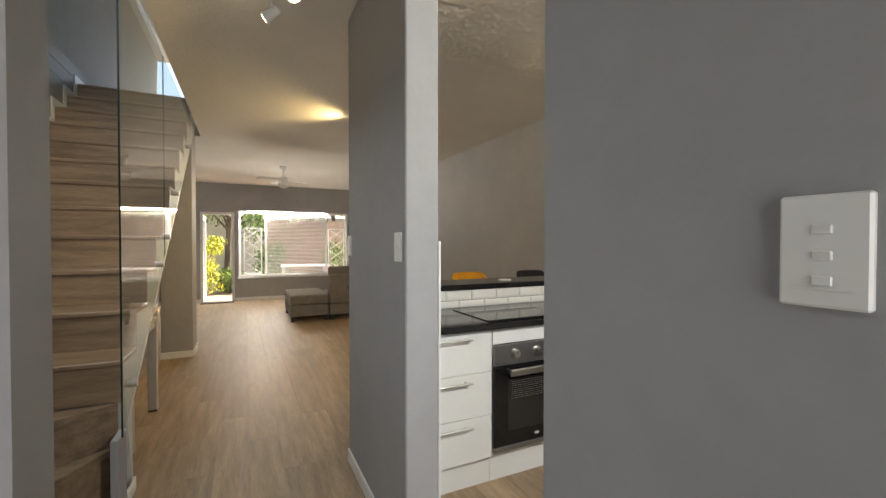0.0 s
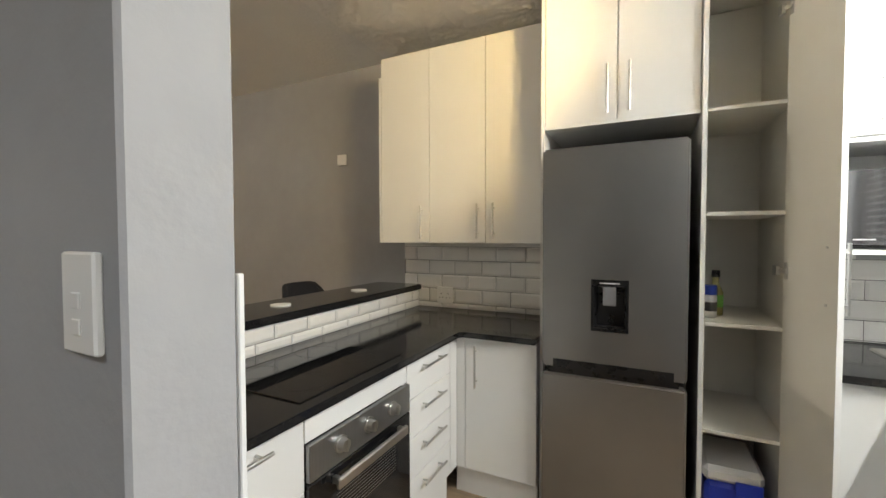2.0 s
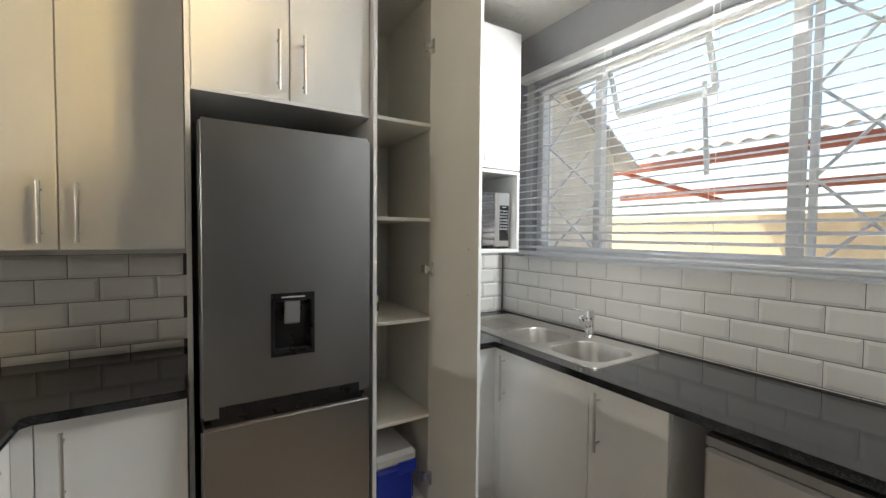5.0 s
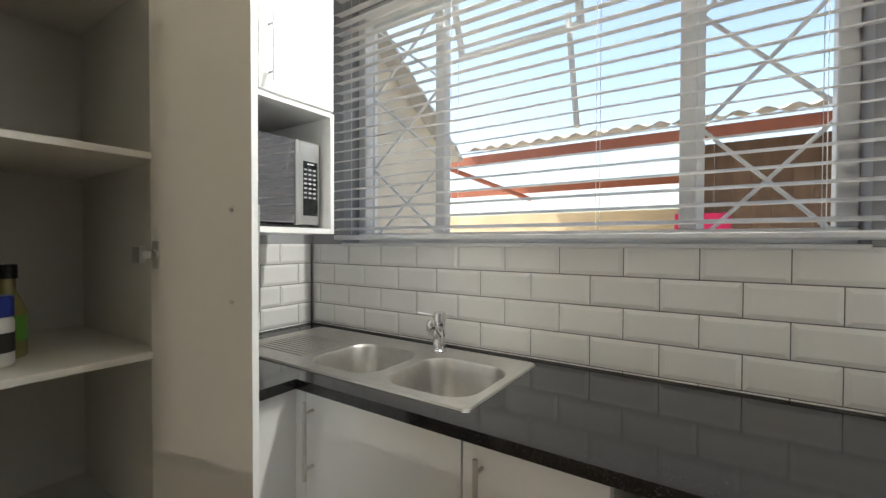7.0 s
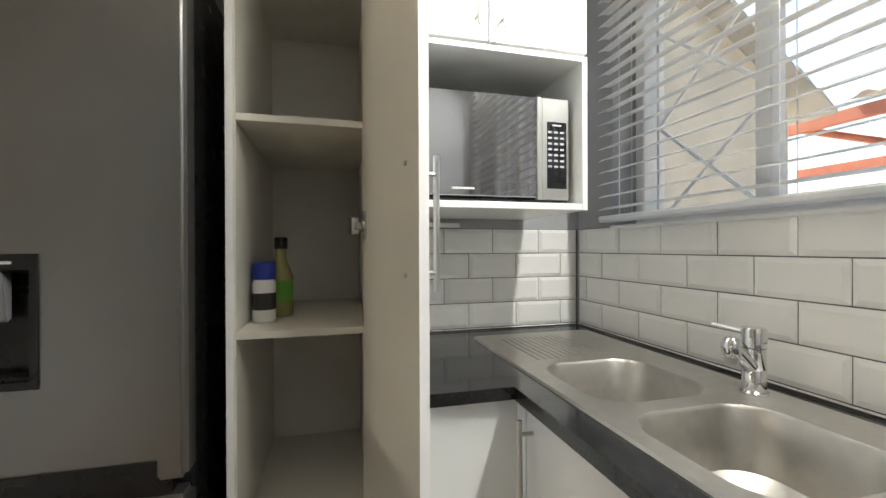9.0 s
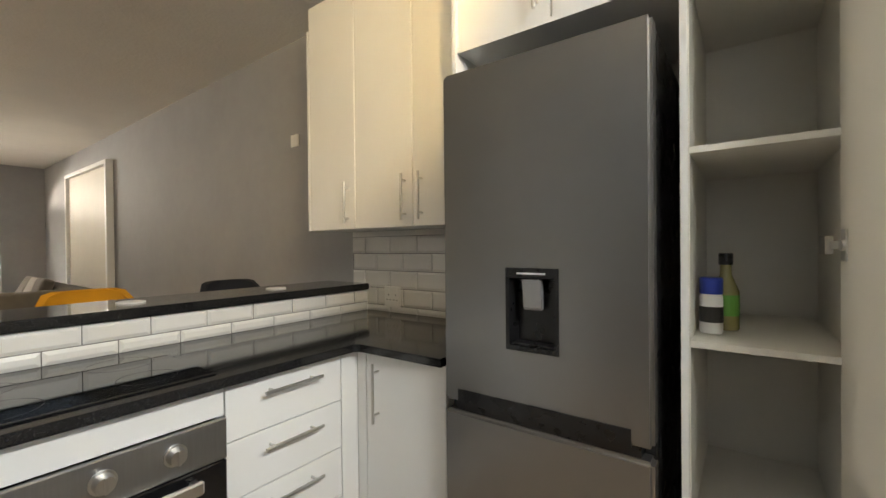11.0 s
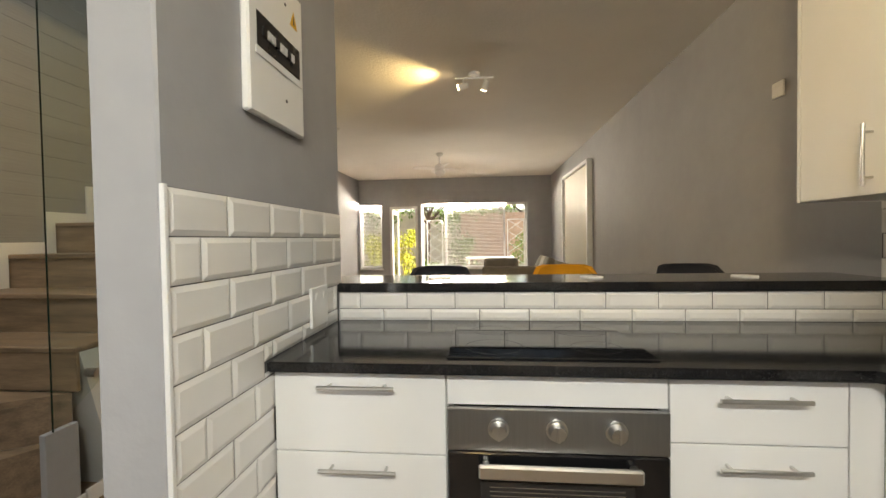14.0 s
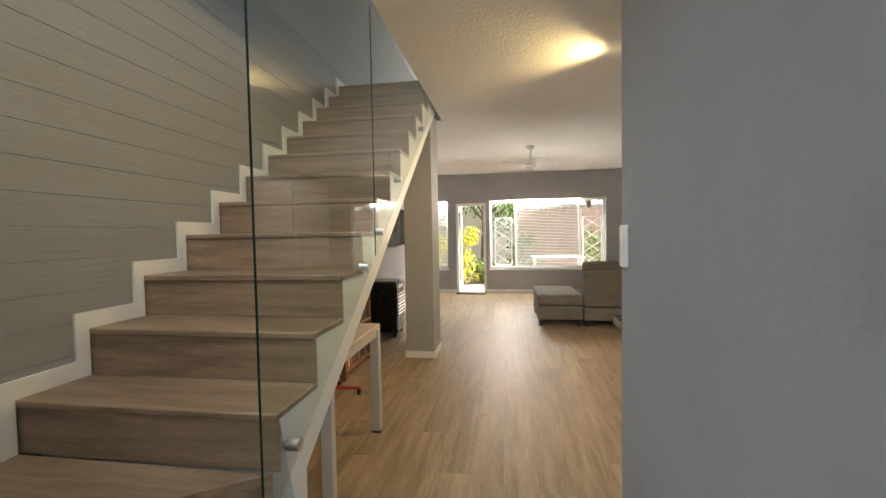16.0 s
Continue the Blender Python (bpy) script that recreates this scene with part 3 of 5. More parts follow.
def run_unit(name, x0, x1, label):
    u = thing(name, (x0, FY, 0), label, "kitchen unit")
    bm = bmesh.new()
    box(x0, FY + 0.019, 0.15, x0 + 0.016, BARY - 0.005, UND - 0.001, 0, bm), box(x1 - 0.016, FY + 0.019, 0.15, x1, BARY - 0.005, UND - 0.001, 0, bm)
    box(x0 + 0.016, FY + 0.019, 0.15, x1 - 0.016, BARY - 0.005, 0.166, 0, bm)
    part("carcass", bm, M_CAB, u)
    part("plinth", box(x0, FY + 0.03, 0.0, x1, FY + 0.046, 0.149, 0.002), M_CAB, u)
    return u


def drawer(u, x0, x1, z0, z1, hx0, hx1, down):
    d = part("drawer_front", box(x0 + GAP, FY, z0 + GAP, x1 - GAP, FY + 0.018, z1 - GAP, 0.0015), M_CAB, u)
    bar_handle(d, (hx0, FY, z1 - down), (hx1, FY, z1 - down), NR)


u = run_unit("drawer_unit", 0.305, 0.811, "white three-drawer kitchen base unit")
for z0, z1 in ((0.642, 0.880), (0.398, 0.642), (0.152, 0.398)):
    drawer(u, 0.305, 0.811, z0, z1, 0.446, 0.668, 0.040)
u = run_unit("oven_housing", 0.812, 1.409, "white oven housing unit")
part("filler_panel", box(0.812 + GAP, FY, 0.79, 1.409 - GAP, FY + 0.018, 0.880, 0.0015), M_CAB, u)
u = run_unit("drawer_unit", 1.410, 1.87, "white four-drawer kitchen base unit")
for z0, z1 in ((0.699, 0.880), (0.517, 0.699), (0.335, 0.517), (0.152, 0.335)):
    drawer(u, 1.410, 1.852, z0, z1, 1.524, 1.744, 0.054)
part("corner_post", box(1.854, FY, 0.152, 1.935, FY + 0.018, 0.880), M_CAB, u)

ov = thing("oven", (1.11, FY, 0.19), "black glass built-in oven with steel control panel", "oven")
part("oven_body", box(0.83, FY + 0.001, 0.175, 1.39, 2.70, 0.78), M_BLACK, ov)
cp = part("control_panel", box(0.814, FY - 0.018, 0.668, 1.407, FY, 0.787, 0.003), M_OVENP, ov, "dark steel control panel")
for x in (0.955, 1.112, 1.268):
    bm = tube((x, FY - 0.018, 0.732), (x, FY - 0.024, 0.732), 0.029, seg=24)
    tube((x, FY - 0.024, 0.732), (x, FY - 0.046, 0.732), 0.0235, 0.020, 24, bm)
    box(x - 0.0035, FY - 0.051, 0.712, x + 0.0035, FY - 0.046, 0.752, 0.001, bm)
    part("knob", bm, M_STEEL, cp, "round steel knob", True)
od = part("oven_door", box(0.814, FY - 0.018, 0.205, 1.407, FY, 0.664, 0.004), M_OVENG, ov, "black glass oven door")
for k in range(9):
    part("rack_bar", tube((0.93, FY - 0.0195, 0.57 - 0.012 * k), (1.29, FY - 0.0195, 0.57 - 0.012 * k), 0.0012, seg=5), M_STEEL, od)
part("oven_window", box(0.905, FY - 0.0195, 0.29, 1.315, FY - 0.018, 0.585, 0.0005), mat("oven_window_glass", (0.02, 0.02, 0.021), 0.06, 0, 0.1, 5), od)
bm = box(0.90, FY - 0.062, 0.612, 1.325, FY - 0.044, 0.650, 0.005)
for x in (0.92, 1.31):
    box(x - 0.009, FY - 0.046, 0.619, x + 0.009, FY - 0.018, 0.643, 0.002, bm)
part("handle", bm, M_STEEL, od, "flat steel handle")
part("lower_trim", box(0.814, FY - 0.016, 0.175, 1.407, FY, 0.203, 0.002), M_OVENP, ov)
part("badge", prism([(1.11 + 0.018 * math.cos(a), 0.245 + 0.008 * math.sin(a)) for a in [k * math.pi / 8 for k in range(16)]], 1, FY - 0.0205, FY - 0.018), M_PRINT, od)

# worktops
ROUND = 0.006
wt = thing("worktop", (0.31, 2.154, UND), "polished black granite worktop of the hob corner", "worktop")
bm = bmesh.new()
prism([(0.302, 2.154), (1.885, 2.154), (1.905, 2.134), (1.905, 1.743), (TE, 1.743), (TE, BARY), (0.302, BARY)], 2, UND, TOP, bm)
bmesh.ops.bevel(bm, geom=[e for e in bm.edges if abs(e.verts[0].co.z - e.verts[1].co.z) < 1e-5], offset=0.004, segments=2, affect='EDGES')
part("slab", bm, M_GRAN, wt)
hb = thing("hob", (1.1, 2.43, TOP), "black glass ceramic hob set in the worktop", "hob")
part("glass_plate", box(0.812, 2.205, TOP, 1.397, 2.68, TOP + 0.005, 0.002), M_HOB, hb)
M_ZONE = mat("zone_print", (0.05, 0.05, 0.05), 0.2, 0, 0.05, 5)
for cx, cy, r in ((0.95, 2.33, 0.09), (1.26, 2.33, 0.075), (0.95, 2.56, 0.075), (1.26, 2.56, 0.09)):
    n, bm = 40, bmesh.new()
    for rr in (r,):
        o = [bm.verts.new((cx + rr * math.cos(2 * math.pi * k / n), cy + rr * math.sin(2 * math.pi * k / n), TOP + 0.0054)) for k in range(n)]
        i = [bm.verts.new((cx + (rr - 0.002) * math.cos(2 * math.pi * k / n), cy + (rr - 0.002) * math.sin(2 * math.pi * k / n), TOP + 0.0054)) for k in range(n)]
        for k in range(n):
            bm.faces.new((o[k], o[(k + 1) % n], i[(k + 1) % n], i[k]))
    part("zone_ring", bm, M_ZONE, hb)

knee = wall("wall_bar", 1, BARY + 0.012, BARY + 0.16, 0.293, XE, -0.006, 1.034, [], M_WALL, "low grey wall under the breakfast bar")
br = thing("breakfast_bar_top", (0.3, BARY, 1.035), "polished black granite breakfast bar top", "worktop")
bm = bmesh.new()
prism([(0.301, BARY - 0.012), (TE - 0.001, BARY - 0.012), (TE - 0.001, 3.12), (0.20, 3.12), (0.20, 2.803), (0.301, 2.803)], 2, 1.035, 1.073, bm)
bmesh.ops.bevel(bm, geom=[e for e in bm.edges if abs(e.verts[0].co.z - e.verts[1].co.z) < 1e-5], offset=0.004, segments=2, affect='EDGES')
part("slab", bm, M_GRAN, br)
for x in (0.72, 1.40, 2.04):
    c = thing("coaster", (x, 2.93, 1.073), "round white coaster on the bar top", "coaster", "coasters on the bar")
    part("disc", tube((x, 2.93, 1.0732), (x, 2.93, 1.079), 0.05, seg=28), M_WHITE, c)

# east base unit
eu = thing("base_unit", (1.94, 1.95, 0), "white single-door kitchen base unit", "kitchen unit")
part("carcass", box(1.955, 1.745, 0.15, 2.50, 2.14, UND - 0.001), M_CAB, eu)
part("plinth", box(1.967, 1.745, 0.0, 1.983, 2.2, 0.149), M_CAB, eu)
d = part("door", box(1.936, 1.745, 0.152, 1.954, 2.134, 0.880, 0.0015), M_CAB, eu)
bar_handle(d, (1.936, 2.068, 0.615), (1.936, 2.068, 0.842), (-1, 0, 0))
part("corner_post", box(1.936, 2.137, 0.152, 1.954, FY - 0.001, 0.880), M_CAB, eu)

# upper units
uu = thing("upper_cabinet", (2.22, 2.3, 1.382), "white three-door wall cabinet above the worktop", "cabinet")
UTOP = 2.61
part("carcass", box(2.238, 1.745, 1.384, XE - 0.001, 2.872, UTOP), M_CAB, uu)
part("end_panel", box(2.219, 2.874, 1.382, 2.532, 2.89, 2.49), M_CAB, uu)
ED = [(2.506, 2.872, 2.556), (2.125, 2.505, 2.169), (1.745, 2.124, 2.069)]
for y0, y1, h in ED:
    d = part("door", box(2.219, y0 + GAP, 1.382, 2.237, y1 - GAP, UTOP, 0.0015), M_CAB, uu)
    bar_handle(d, (2.219, h, 1.41), (2.219, h, 1.62), (-1, 0, 0))

# fridge housing
fh = thing("fridge_housing", (2.0, 1.38, 0), "white tall panels and cabinet round the fridge", "cabinet")
part("side_panel", box(1.985, 1.724, 0.0, XE - 0.001, 1.741, UTOP, 0.001), M_CAB, fh)
part("carcass", box(2.018, 1.052, 1.957, XE - 0.001, 1.723, UTOP), M_CAB, fh)
for y0, y1, h in ((1.388, 1.722, 1.43), (1.053, 1.387, 1.335)):
    d = part("door", box(1.998, y0 + GAP, 1.972, 2.016, y1 - GAP, UTOP, 0.0015), M_CAB, fh)
    bar_handle(d, (1.998, h, 2.0), (1.998, h, 2.225), (-1, 0, 0))
part("bottom_rail", box(1.990, 1.053, 1.955, 2.017, 1.722, 1.970), M_CAB, fh)

fr = thing("fridge", (2.2, 1.4, 0), "dark stainless two-door fridge freezer with water dispenser", "fridge")
F0, F1, FX = 1.096, 1.706, 1.875
part("body", box(FX + 0.055, F0 + 0.004, 0.03, 2.50, F1 - 0.004, 1.83, 0.004), M_BLACK, fr)


def fridge_door(name, z0, z1, b):
    bm = box(FX, F0, z0, FX + 0.05, F1, z1)
    ed = [e for e in bm.edges if abs(e.verts[0].co.x - FX) < 1e-5 and abs(e.verts[1].co.x - FX) < 1e-5]
    ed += [e for e in bm.edges if abs(e.verts[0].co.x - e.verts[1].co.x) > 0.01]
    bmesh.ops.bevel(bm, geom=ed, offset=b, segments=3, affect='EDGES')
    return bm


DY0, DY1, DZ0, DZ1 = 1.324, 1.482, 0.991, 1.227
bm = fridge_door("u", 0.80, 1.836, 0.01)
for co, no in (((0, DY0 + 0.012, 0), (0, 1, 0)), ((0, DY1 - 0.012, 0), (0, 1, 0)), ((0, 0, DZ0 + 0.014), (0, 0, 1)), ((0, 0, DZ1 - 0.028), (0, 0, 1))):
    bmesh.ops.bisect_plane(bm, geom=bm.verts[:] + bm.edges[:] + bm.faces[:], plane_co=co, plane_no=no)
hole = [f for f in bm.faces if f.calc_center_median().x < FX + 0.001 and DY0 + 0.012 < f.calc_center_median().y < DY1 - 0.012 and DZ0 + 0.014 < f.calc_center_median().z < DZ1 - 0.028]
bmesh.ops.delete(bm, geom=hole, context='FACES')
dtop = part("upper_door", bm, M_FRIDGE, fr, "dark stainless upper door", True)
dlow = part("lower_door", fridge_door("l", 0.05, 0.770, 0.01), M_FRIDGE, fr, "dark stainless lower door", True)
part("grip_recess", box(FX + 0.012, F0 + 0.03, 0.771, FX + 0.055, F1 - 0.03, 0.799), M_BLACK, fr)
part("grip_lip", prism([(FX - 0.004, 0.800), (FX - 0.004, 0.842), (FX + 0.004, 0.842), (FX + 0.012, 0.800)], 1, F0 + 0.05, F1 - 0.055), M_BLACK, dtop, "black grip strip")
# dispenser
fx = FX - 0.004
R0, R1, Q0, Q1 = DY0 + 0.012, DY1 - 0.012, DZ0 + 0.014, DZ1 - 0.028
bm = bmesh.new()
rings = [[bm.verts.new((x, y, z)) for y, z in ((DY0 + o, DZ0 + o), (DY1 - o, DZ0 + o), (DY1 - o, DZ1 - o), (DY0 + o, DZ1 - o))] for x, o in ((FX + 0.001, 0.0), (fx + 0.001, 0.0), (fx, 0.001))]
rings += [[bm.verts.new((x, y, z)) for y, z in ((R0 + i, Q0 + i), (R1 - i, Q0 + i), (R1 - i, Q1 - i), (R0 + i, Q1 - i))] for x, i in ((fx, 0.0), (FX + 0.002, 0.001), (FX + 0.042, 0.008))]
for p, q in zip(rings, rings[1:]):
    for k in range(4):
        bm.faces.new((p[k], p[(k + 1) % 4], q[(k + 1) % 4], q[k]))
bm.faces.new(rings[-1])
part("dispenser", bm, M_BLACK, dtop, "black recessed water dispenser")
M_CLEARP = mat("clear_grey_plastic", (0.22, 0.22, 0.23), 0.12, 0, 0.05, 10)
bm = prism([(FX - 0.002, 1.196), (FX + 0.024, 1.196), (FX + 0.024, 1.112), (FX + 0.014, 1.106), (FX + 0.008, 1.112)], 1, 1.376, 1.432)
bmesh.ops.bevel(bm, geom=bm.edges[:], offset=0.0025, segments=2, affect='EDGES')
part("dispenser_lever", bm, M_CLEARP, dtop, "clear grey plastic lever", True)
part("drip_tray", box(FX + 0.003, R0 + 0.003, Q0 + 0.0015, FX + 0.036, R1 - 0.003, Q0 + 0.008, 0.002), M_BLACK, dtop)
part("print", box(fx - 0.0006, 1.36, 1.209, fx, 1.445, 1.214), M_PRINT, dtop)

# tall cupboard, open door
tc_ = thing("tall_cupboard", (2.0, 0.9, 0), "white tall pantry cupboard with its door standing open", "cupboard")
TY0, TY1, TX = 0.722, 1.050, 1.962
part("side_panel", box(TX, TY1 - 0.017, 0.0, XE - 0.001, TY1, UTOP, 0.001), M_CAB, tc_)
part("side_panel", box(TX, TY0, 0.0, XE - 0.001, TY0 + 0.017, UTOP, 0.001), M_CAB, tc_)
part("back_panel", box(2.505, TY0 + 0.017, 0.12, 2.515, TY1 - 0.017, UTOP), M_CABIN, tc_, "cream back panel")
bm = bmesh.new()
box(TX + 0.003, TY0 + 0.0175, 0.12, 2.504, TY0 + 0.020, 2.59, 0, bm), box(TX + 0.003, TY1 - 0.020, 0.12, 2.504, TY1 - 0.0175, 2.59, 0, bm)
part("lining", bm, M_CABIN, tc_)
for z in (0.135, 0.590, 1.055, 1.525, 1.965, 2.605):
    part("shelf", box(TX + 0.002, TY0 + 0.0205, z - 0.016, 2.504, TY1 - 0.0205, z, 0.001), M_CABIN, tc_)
part("plinth", box(TX + 0.04, TY0 + 0.02, 0.0, TX + 0.056, TY1 - 0.02, 0.118), M_CAB, tc_)
ang = math.atan2(-0.075, -0.29)
dc, ds = math.cos(ang), math.sin(ang)
HX, HY = 1.968, 0.764
nx, ny = -ds, dc          # door's outer side points south
if ny > 0:
    nx, ny = -nx, -ny


def door_pt(u, w):
    return (HX + dc * u + nx * w, HY + ds * u + ny * w)


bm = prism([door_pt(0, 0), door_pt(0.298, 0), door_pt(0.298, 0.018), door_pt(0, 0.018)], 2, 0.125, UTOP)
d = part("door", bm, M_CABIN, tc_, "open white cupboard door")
part("edge_strip", prism([door_pt(0.2981, -0.0002), door_pt(0.2995, -0.0002), door_pt(0.2995, 0.0182), door_pt(0.2981, 0.0182)], 2, 0.125, UTOP), M_CAB, d)
part("outer_face", prism([door_pt(0.0, 0.0181), door_pt(0.298, 0.0181), door_pt(0.298, 0.0195), door_pt(0.0, 0.0195)], 2, 0.125, UTOP), M_CAB, d)
a, b = door_pt(0.265, 0.0195), door_pt(0.265, 0.0195)
bar_handle(d, (*a, 1.155), (*b, 1.40), (nx, ny, 0))
for z in (0.28, 1.285, 2.32):
    hinge = part("hinge", prism([door_pt(0.010, 0.0), door_pt(0.028, 0.0), door_pt(0.028, -0.004), door_pt(0.010, -0.004)], 2, z - 0.032, z + 0.032), M_STEEL, d, "steel concealed hinge")
    part("hinge_cup", tube((*door_pt(0.019, -0.004), z), (*door_pt(0.019, -0.009), z), 0.0125, 0.011, 16), M_STEEL, hinge, "", True)
    part("hinge_arm", prism([door_pt(0.020, -0.006), door_pt(-0.012, -0.020), door_pt(-0.016, -0.012), door_pt(0.014, -0.004)], 2, z - 0.008, z + 0.008), M_STEEL, hinge)
    part("hinge_plate", prism([door_pt(-0.030, -0.024), door_pt(-0.004, -0.024), door_pt(-0.004, -0.010), door_pt(-0.030, -0.010)], 2, z - 0.019, z + 0.019), M_STEEL, hinge)
for z in (1.385, 1.185):
    part("screw_cap", tube((*door_pt(0.245, 0.0), z), (*door_pt(0.245, -0.003), z), 0.005, seg=12), M_STEEL, d)

# microwave unit
mu = thing("wall_cabinet", (2.1, 0.4, 1.347), "white wall cabinet with open microwave niche", "cabinet")
MX, M0, M1 = 2.106, 0.080, 0.718
for name, q in (("side_panel", (MX, M0, 1.347, XE - 0.001, M0 + 0.018, 1.813)), ("side_panel", (MX, M1 - 0.018, 1.347, XE - 0.001, M1, 1.813)),
                ("niche_floor", (MX, M0 + 0.0185, 1.347, XE - 0.001, M1 - 0.0185, 1.367)), ("niche_top", (MX, M0 + 0.0185, 1.797, XE - 0.001, M1 - 0.0185, 1.813)),
                ("niche_back", (2.515, M0 + 0.0185, 1.3675, 2.525, M1 - 0.0185, 1.7965))):
    part(name, box(*q, 0.001), M_CAB, mu)
part("carcass", box(MX + 0.019, M0, 1.814, XE - 0.001, M1, UTOP), M_CAB, mu)
for y0, y1, h in ((M0, 0.399, 0.362), (0.399, M1, 0.438)):
    d = part("door", box(MX, y0 + GAP, 1.822, MX + 0.018, y1 - GAP, UTOP, 0.0015), M_CAB, mu)
    bar_handle(d, (MX, h, 1.85), (MX, h, 2.07), (-1, 0, 0))
part("tile_strip", box(2.518, 0.36, 1.312, 2.5385, 0.717, 1.330, 0.003), M_TILE, mu, "white tiled strip")
mw = thing("microwave", (2.3, 0.38, 1.368), "mirror-fronted microwave with steel trim and black keypad", "microwave")
WX = 2.145
part("body", box(WX + 0.022, 0.122, 1.378, 2.49, 0.680, 1.690, 0.006), M_BLACK, mw)
bm = bmesh.new()
for x in (WX + 0.05, 2.45):
    for y in (0.16, 0.64):
        tube((x, y, 1.367), (x, y, 1.378), 0.012, seg=10, bm=bm)
part("feet", bm, M_BLACK, mw)
part("door", box(WX, 0.228, 1.386, WX + 0.02, 0.682, 1.692, 0.003), M_MWG, mw, "mirrored glass door")
part("door_trim", box(WX - 0.001, 0.213, 1.380, WX + 0.021, 0.227, 1.694, 0.002), M_STEEL, mw, "steel trim")
part("base_trim", box(WX + 0.002, 0.122, 1.370, WX + 0.02, 0.682, 1.3795, 0.002), M_BLACK, mw)
cpn = part("control_panel", box(WX, 0.120, 1.381, WX + 0.02, 0.212, 1.693, 0.003), M_STEEL, mw, "steel control panel")
kp = part("keypad", box(WX - 0.002, 0.129, 1.415, WX, 0.196, 1.620, 0.001), M_BLACK, cpn, "black keypad")
bm = bmesh.new()
for r in range(7):
    for c in range(3):
        y, z = 0.139 + c * 0.0205, 1.480 + r * 0.0175
        box(WX - 0.0024, y, z, WX - 0.002, y + 0.013, z + 0.006, 0, bm)
box(WX - 0.0024, 0.148, 1.607, WX - 0.002, 0.178, 1.612, 0, bm)
o = part("key_print", bm, M_PRINT, cpn)
part("name_plate", box(WX - 0.0005, 0.43, 1.405, WX, 0.50, 1.411), M_PRINT, mw)

# south run
SY = 0.404
wt2 = thing("worktop", (1.0, 0.425, UND), "polished black granite worktop of the sink side", "worktop")
bm = bmesh.new()
S0, S1, SF, SB = 1.345, 2.40, 0.352, -0.105
# worktop strips around the sink cut-out
for q in (((0.30, TS), (S0 + 0.02, TS), (S0 + 0.02, 0.425), (0.30, 0.425)), ((S0 + 0.02, SF - 0.02), (S1 - 0.02, SF - 0.02), (S1 - 0.02, 0.425), (S0 + 0.02, 0.425)),
          ((S0 + 0.02, TS), (S1 - 0.02, TS), (S1 - 0.02, SB + 0.02), (S0 + 0.02, SB + 0.02)), ((S1 - 0.02, TS), (TE, TS), (TE, 0.425), (S1 - 0.02, 0.425)), ((1.885, 0.425), (TE, 0.425), (TE, 0.72), (1.885, 0.72))):
    part("slab", prism(q, 2, UND, TOP), M_GRAN, wt2)

sk = thing("sink", (1.8, 0.15, TOP), "stainless steel double-bowl sink with drainer", "sink")


def rrect(x0, x1, y0, y1, r, n=6):
    pts = []
    for cx, cy, a0 in ((x1 - r, y1 - r, 0), (x0 + r, y1 - r, 90), (x0 + r, y0 + r, 180), (x1 - r, y0 + r, 270)):
        for k in range(n + 1):
            a = radians(a0 + 90 * k / n)
            pts.append((cx + r * math.cos(a), cy + r * math.sin(a)))
    return pts


BOWLS = [(1.715, 2.015, 0.005, 0.305), (1.372, 1.668, 0.005, 0.315)]
ZS = TOP + 0.006
bm = bmesh.new()


def ringverts(pts, z):
    return [bm.verts.new((x, y, z)) for x, y in pts]


def bridge(a, b):
    n = len(a)
    for k in range(n):
        bm.faces.new((a[k], a[(k + 1) % n], b[(k + 1) % n], b[k]))


outer = ringverts(rrect(S0, S1, SB, SF, 0.025), ZS)
skirt = ringverts(rrect(S0 - 0.004, S1 + 0.004, SB - 0.004, SF + 0.004, 0.027), TOP + 0.0005)
bridge(skirt, outer)
edges = [bm.edges.get((outer[k], outer[(k + 1) % len(outer)])) for k in range(len(outer))]
for x0, x1, y0, y1 in BOWLS:
    rim = ringverts(rrect(x0, x1, y0, y1, 0.085, 10), ZS)
    l1 = ringverts(rrect(x0 + 0.006, x1 - 0.006, y0 + 0.006, y1 - 0.006, 0.08, 10), ZS - 0.008)
    l2 = ringverts(rrect(x0 + 0.016, x1 - 0.016, y0 + 0.016, y1 - 0.016, 0.075, 10), ZS - 0.125)
    l3 = ringverts(rrect(x0 + 0.05, x1 - 0.05, y0 + 0.05, y1 - 0.05, 0.06, 10), ZS - 0.150)
    bridge(rim, l1), bridge(l1, l2), bridge(l2, l3)
    bm.faces.new(l3)
    edges += [bm.edges.get((rim[k], rim[(k + 1) % len(rim)])) for k in range(len(rim))]
bmesh.ops.triangle_fill(bm, edges=edges, use_beauty=True)
part("basin", bm, M_SINK, sk, "", True)
bm = bmesh.new()
for k in range(11):
    y = 0.06 + 0.021 * k
    tube((2.06, y, ZS - 0.001), (2.33, y, ZS - 0.001), 0.0035, seg=6, bm=bm)
part("drainer_ribs", bm, M_SINK, sk, "", True)
for x, y in ((1.865, 0.155), (1.52, 0.16)):
    part("drain", tube((x, y, ZS - 0.1495), (x, y, ZS - 0.146), 0.035, seg=24), M_CHROME, sk, "round drain")
tp = thing("tap", (1.70, -0.055, ZS), "chrome single-lever mixer tap at the sink", "tap")
X, Y = 1.695, -0.05
part("tap_body", lathe(X, Y, [(0.027, ZS), (0.027, ZS + 0.005), (0.0225, ZS + 0.009), (0.0225, ZS + 0.052), (0.0215, ZS + 0.0535), (0.0225, ZS + 0.055), (0.0225, ZS + 0.098)], 28), M_CHROME, tp, "", True)
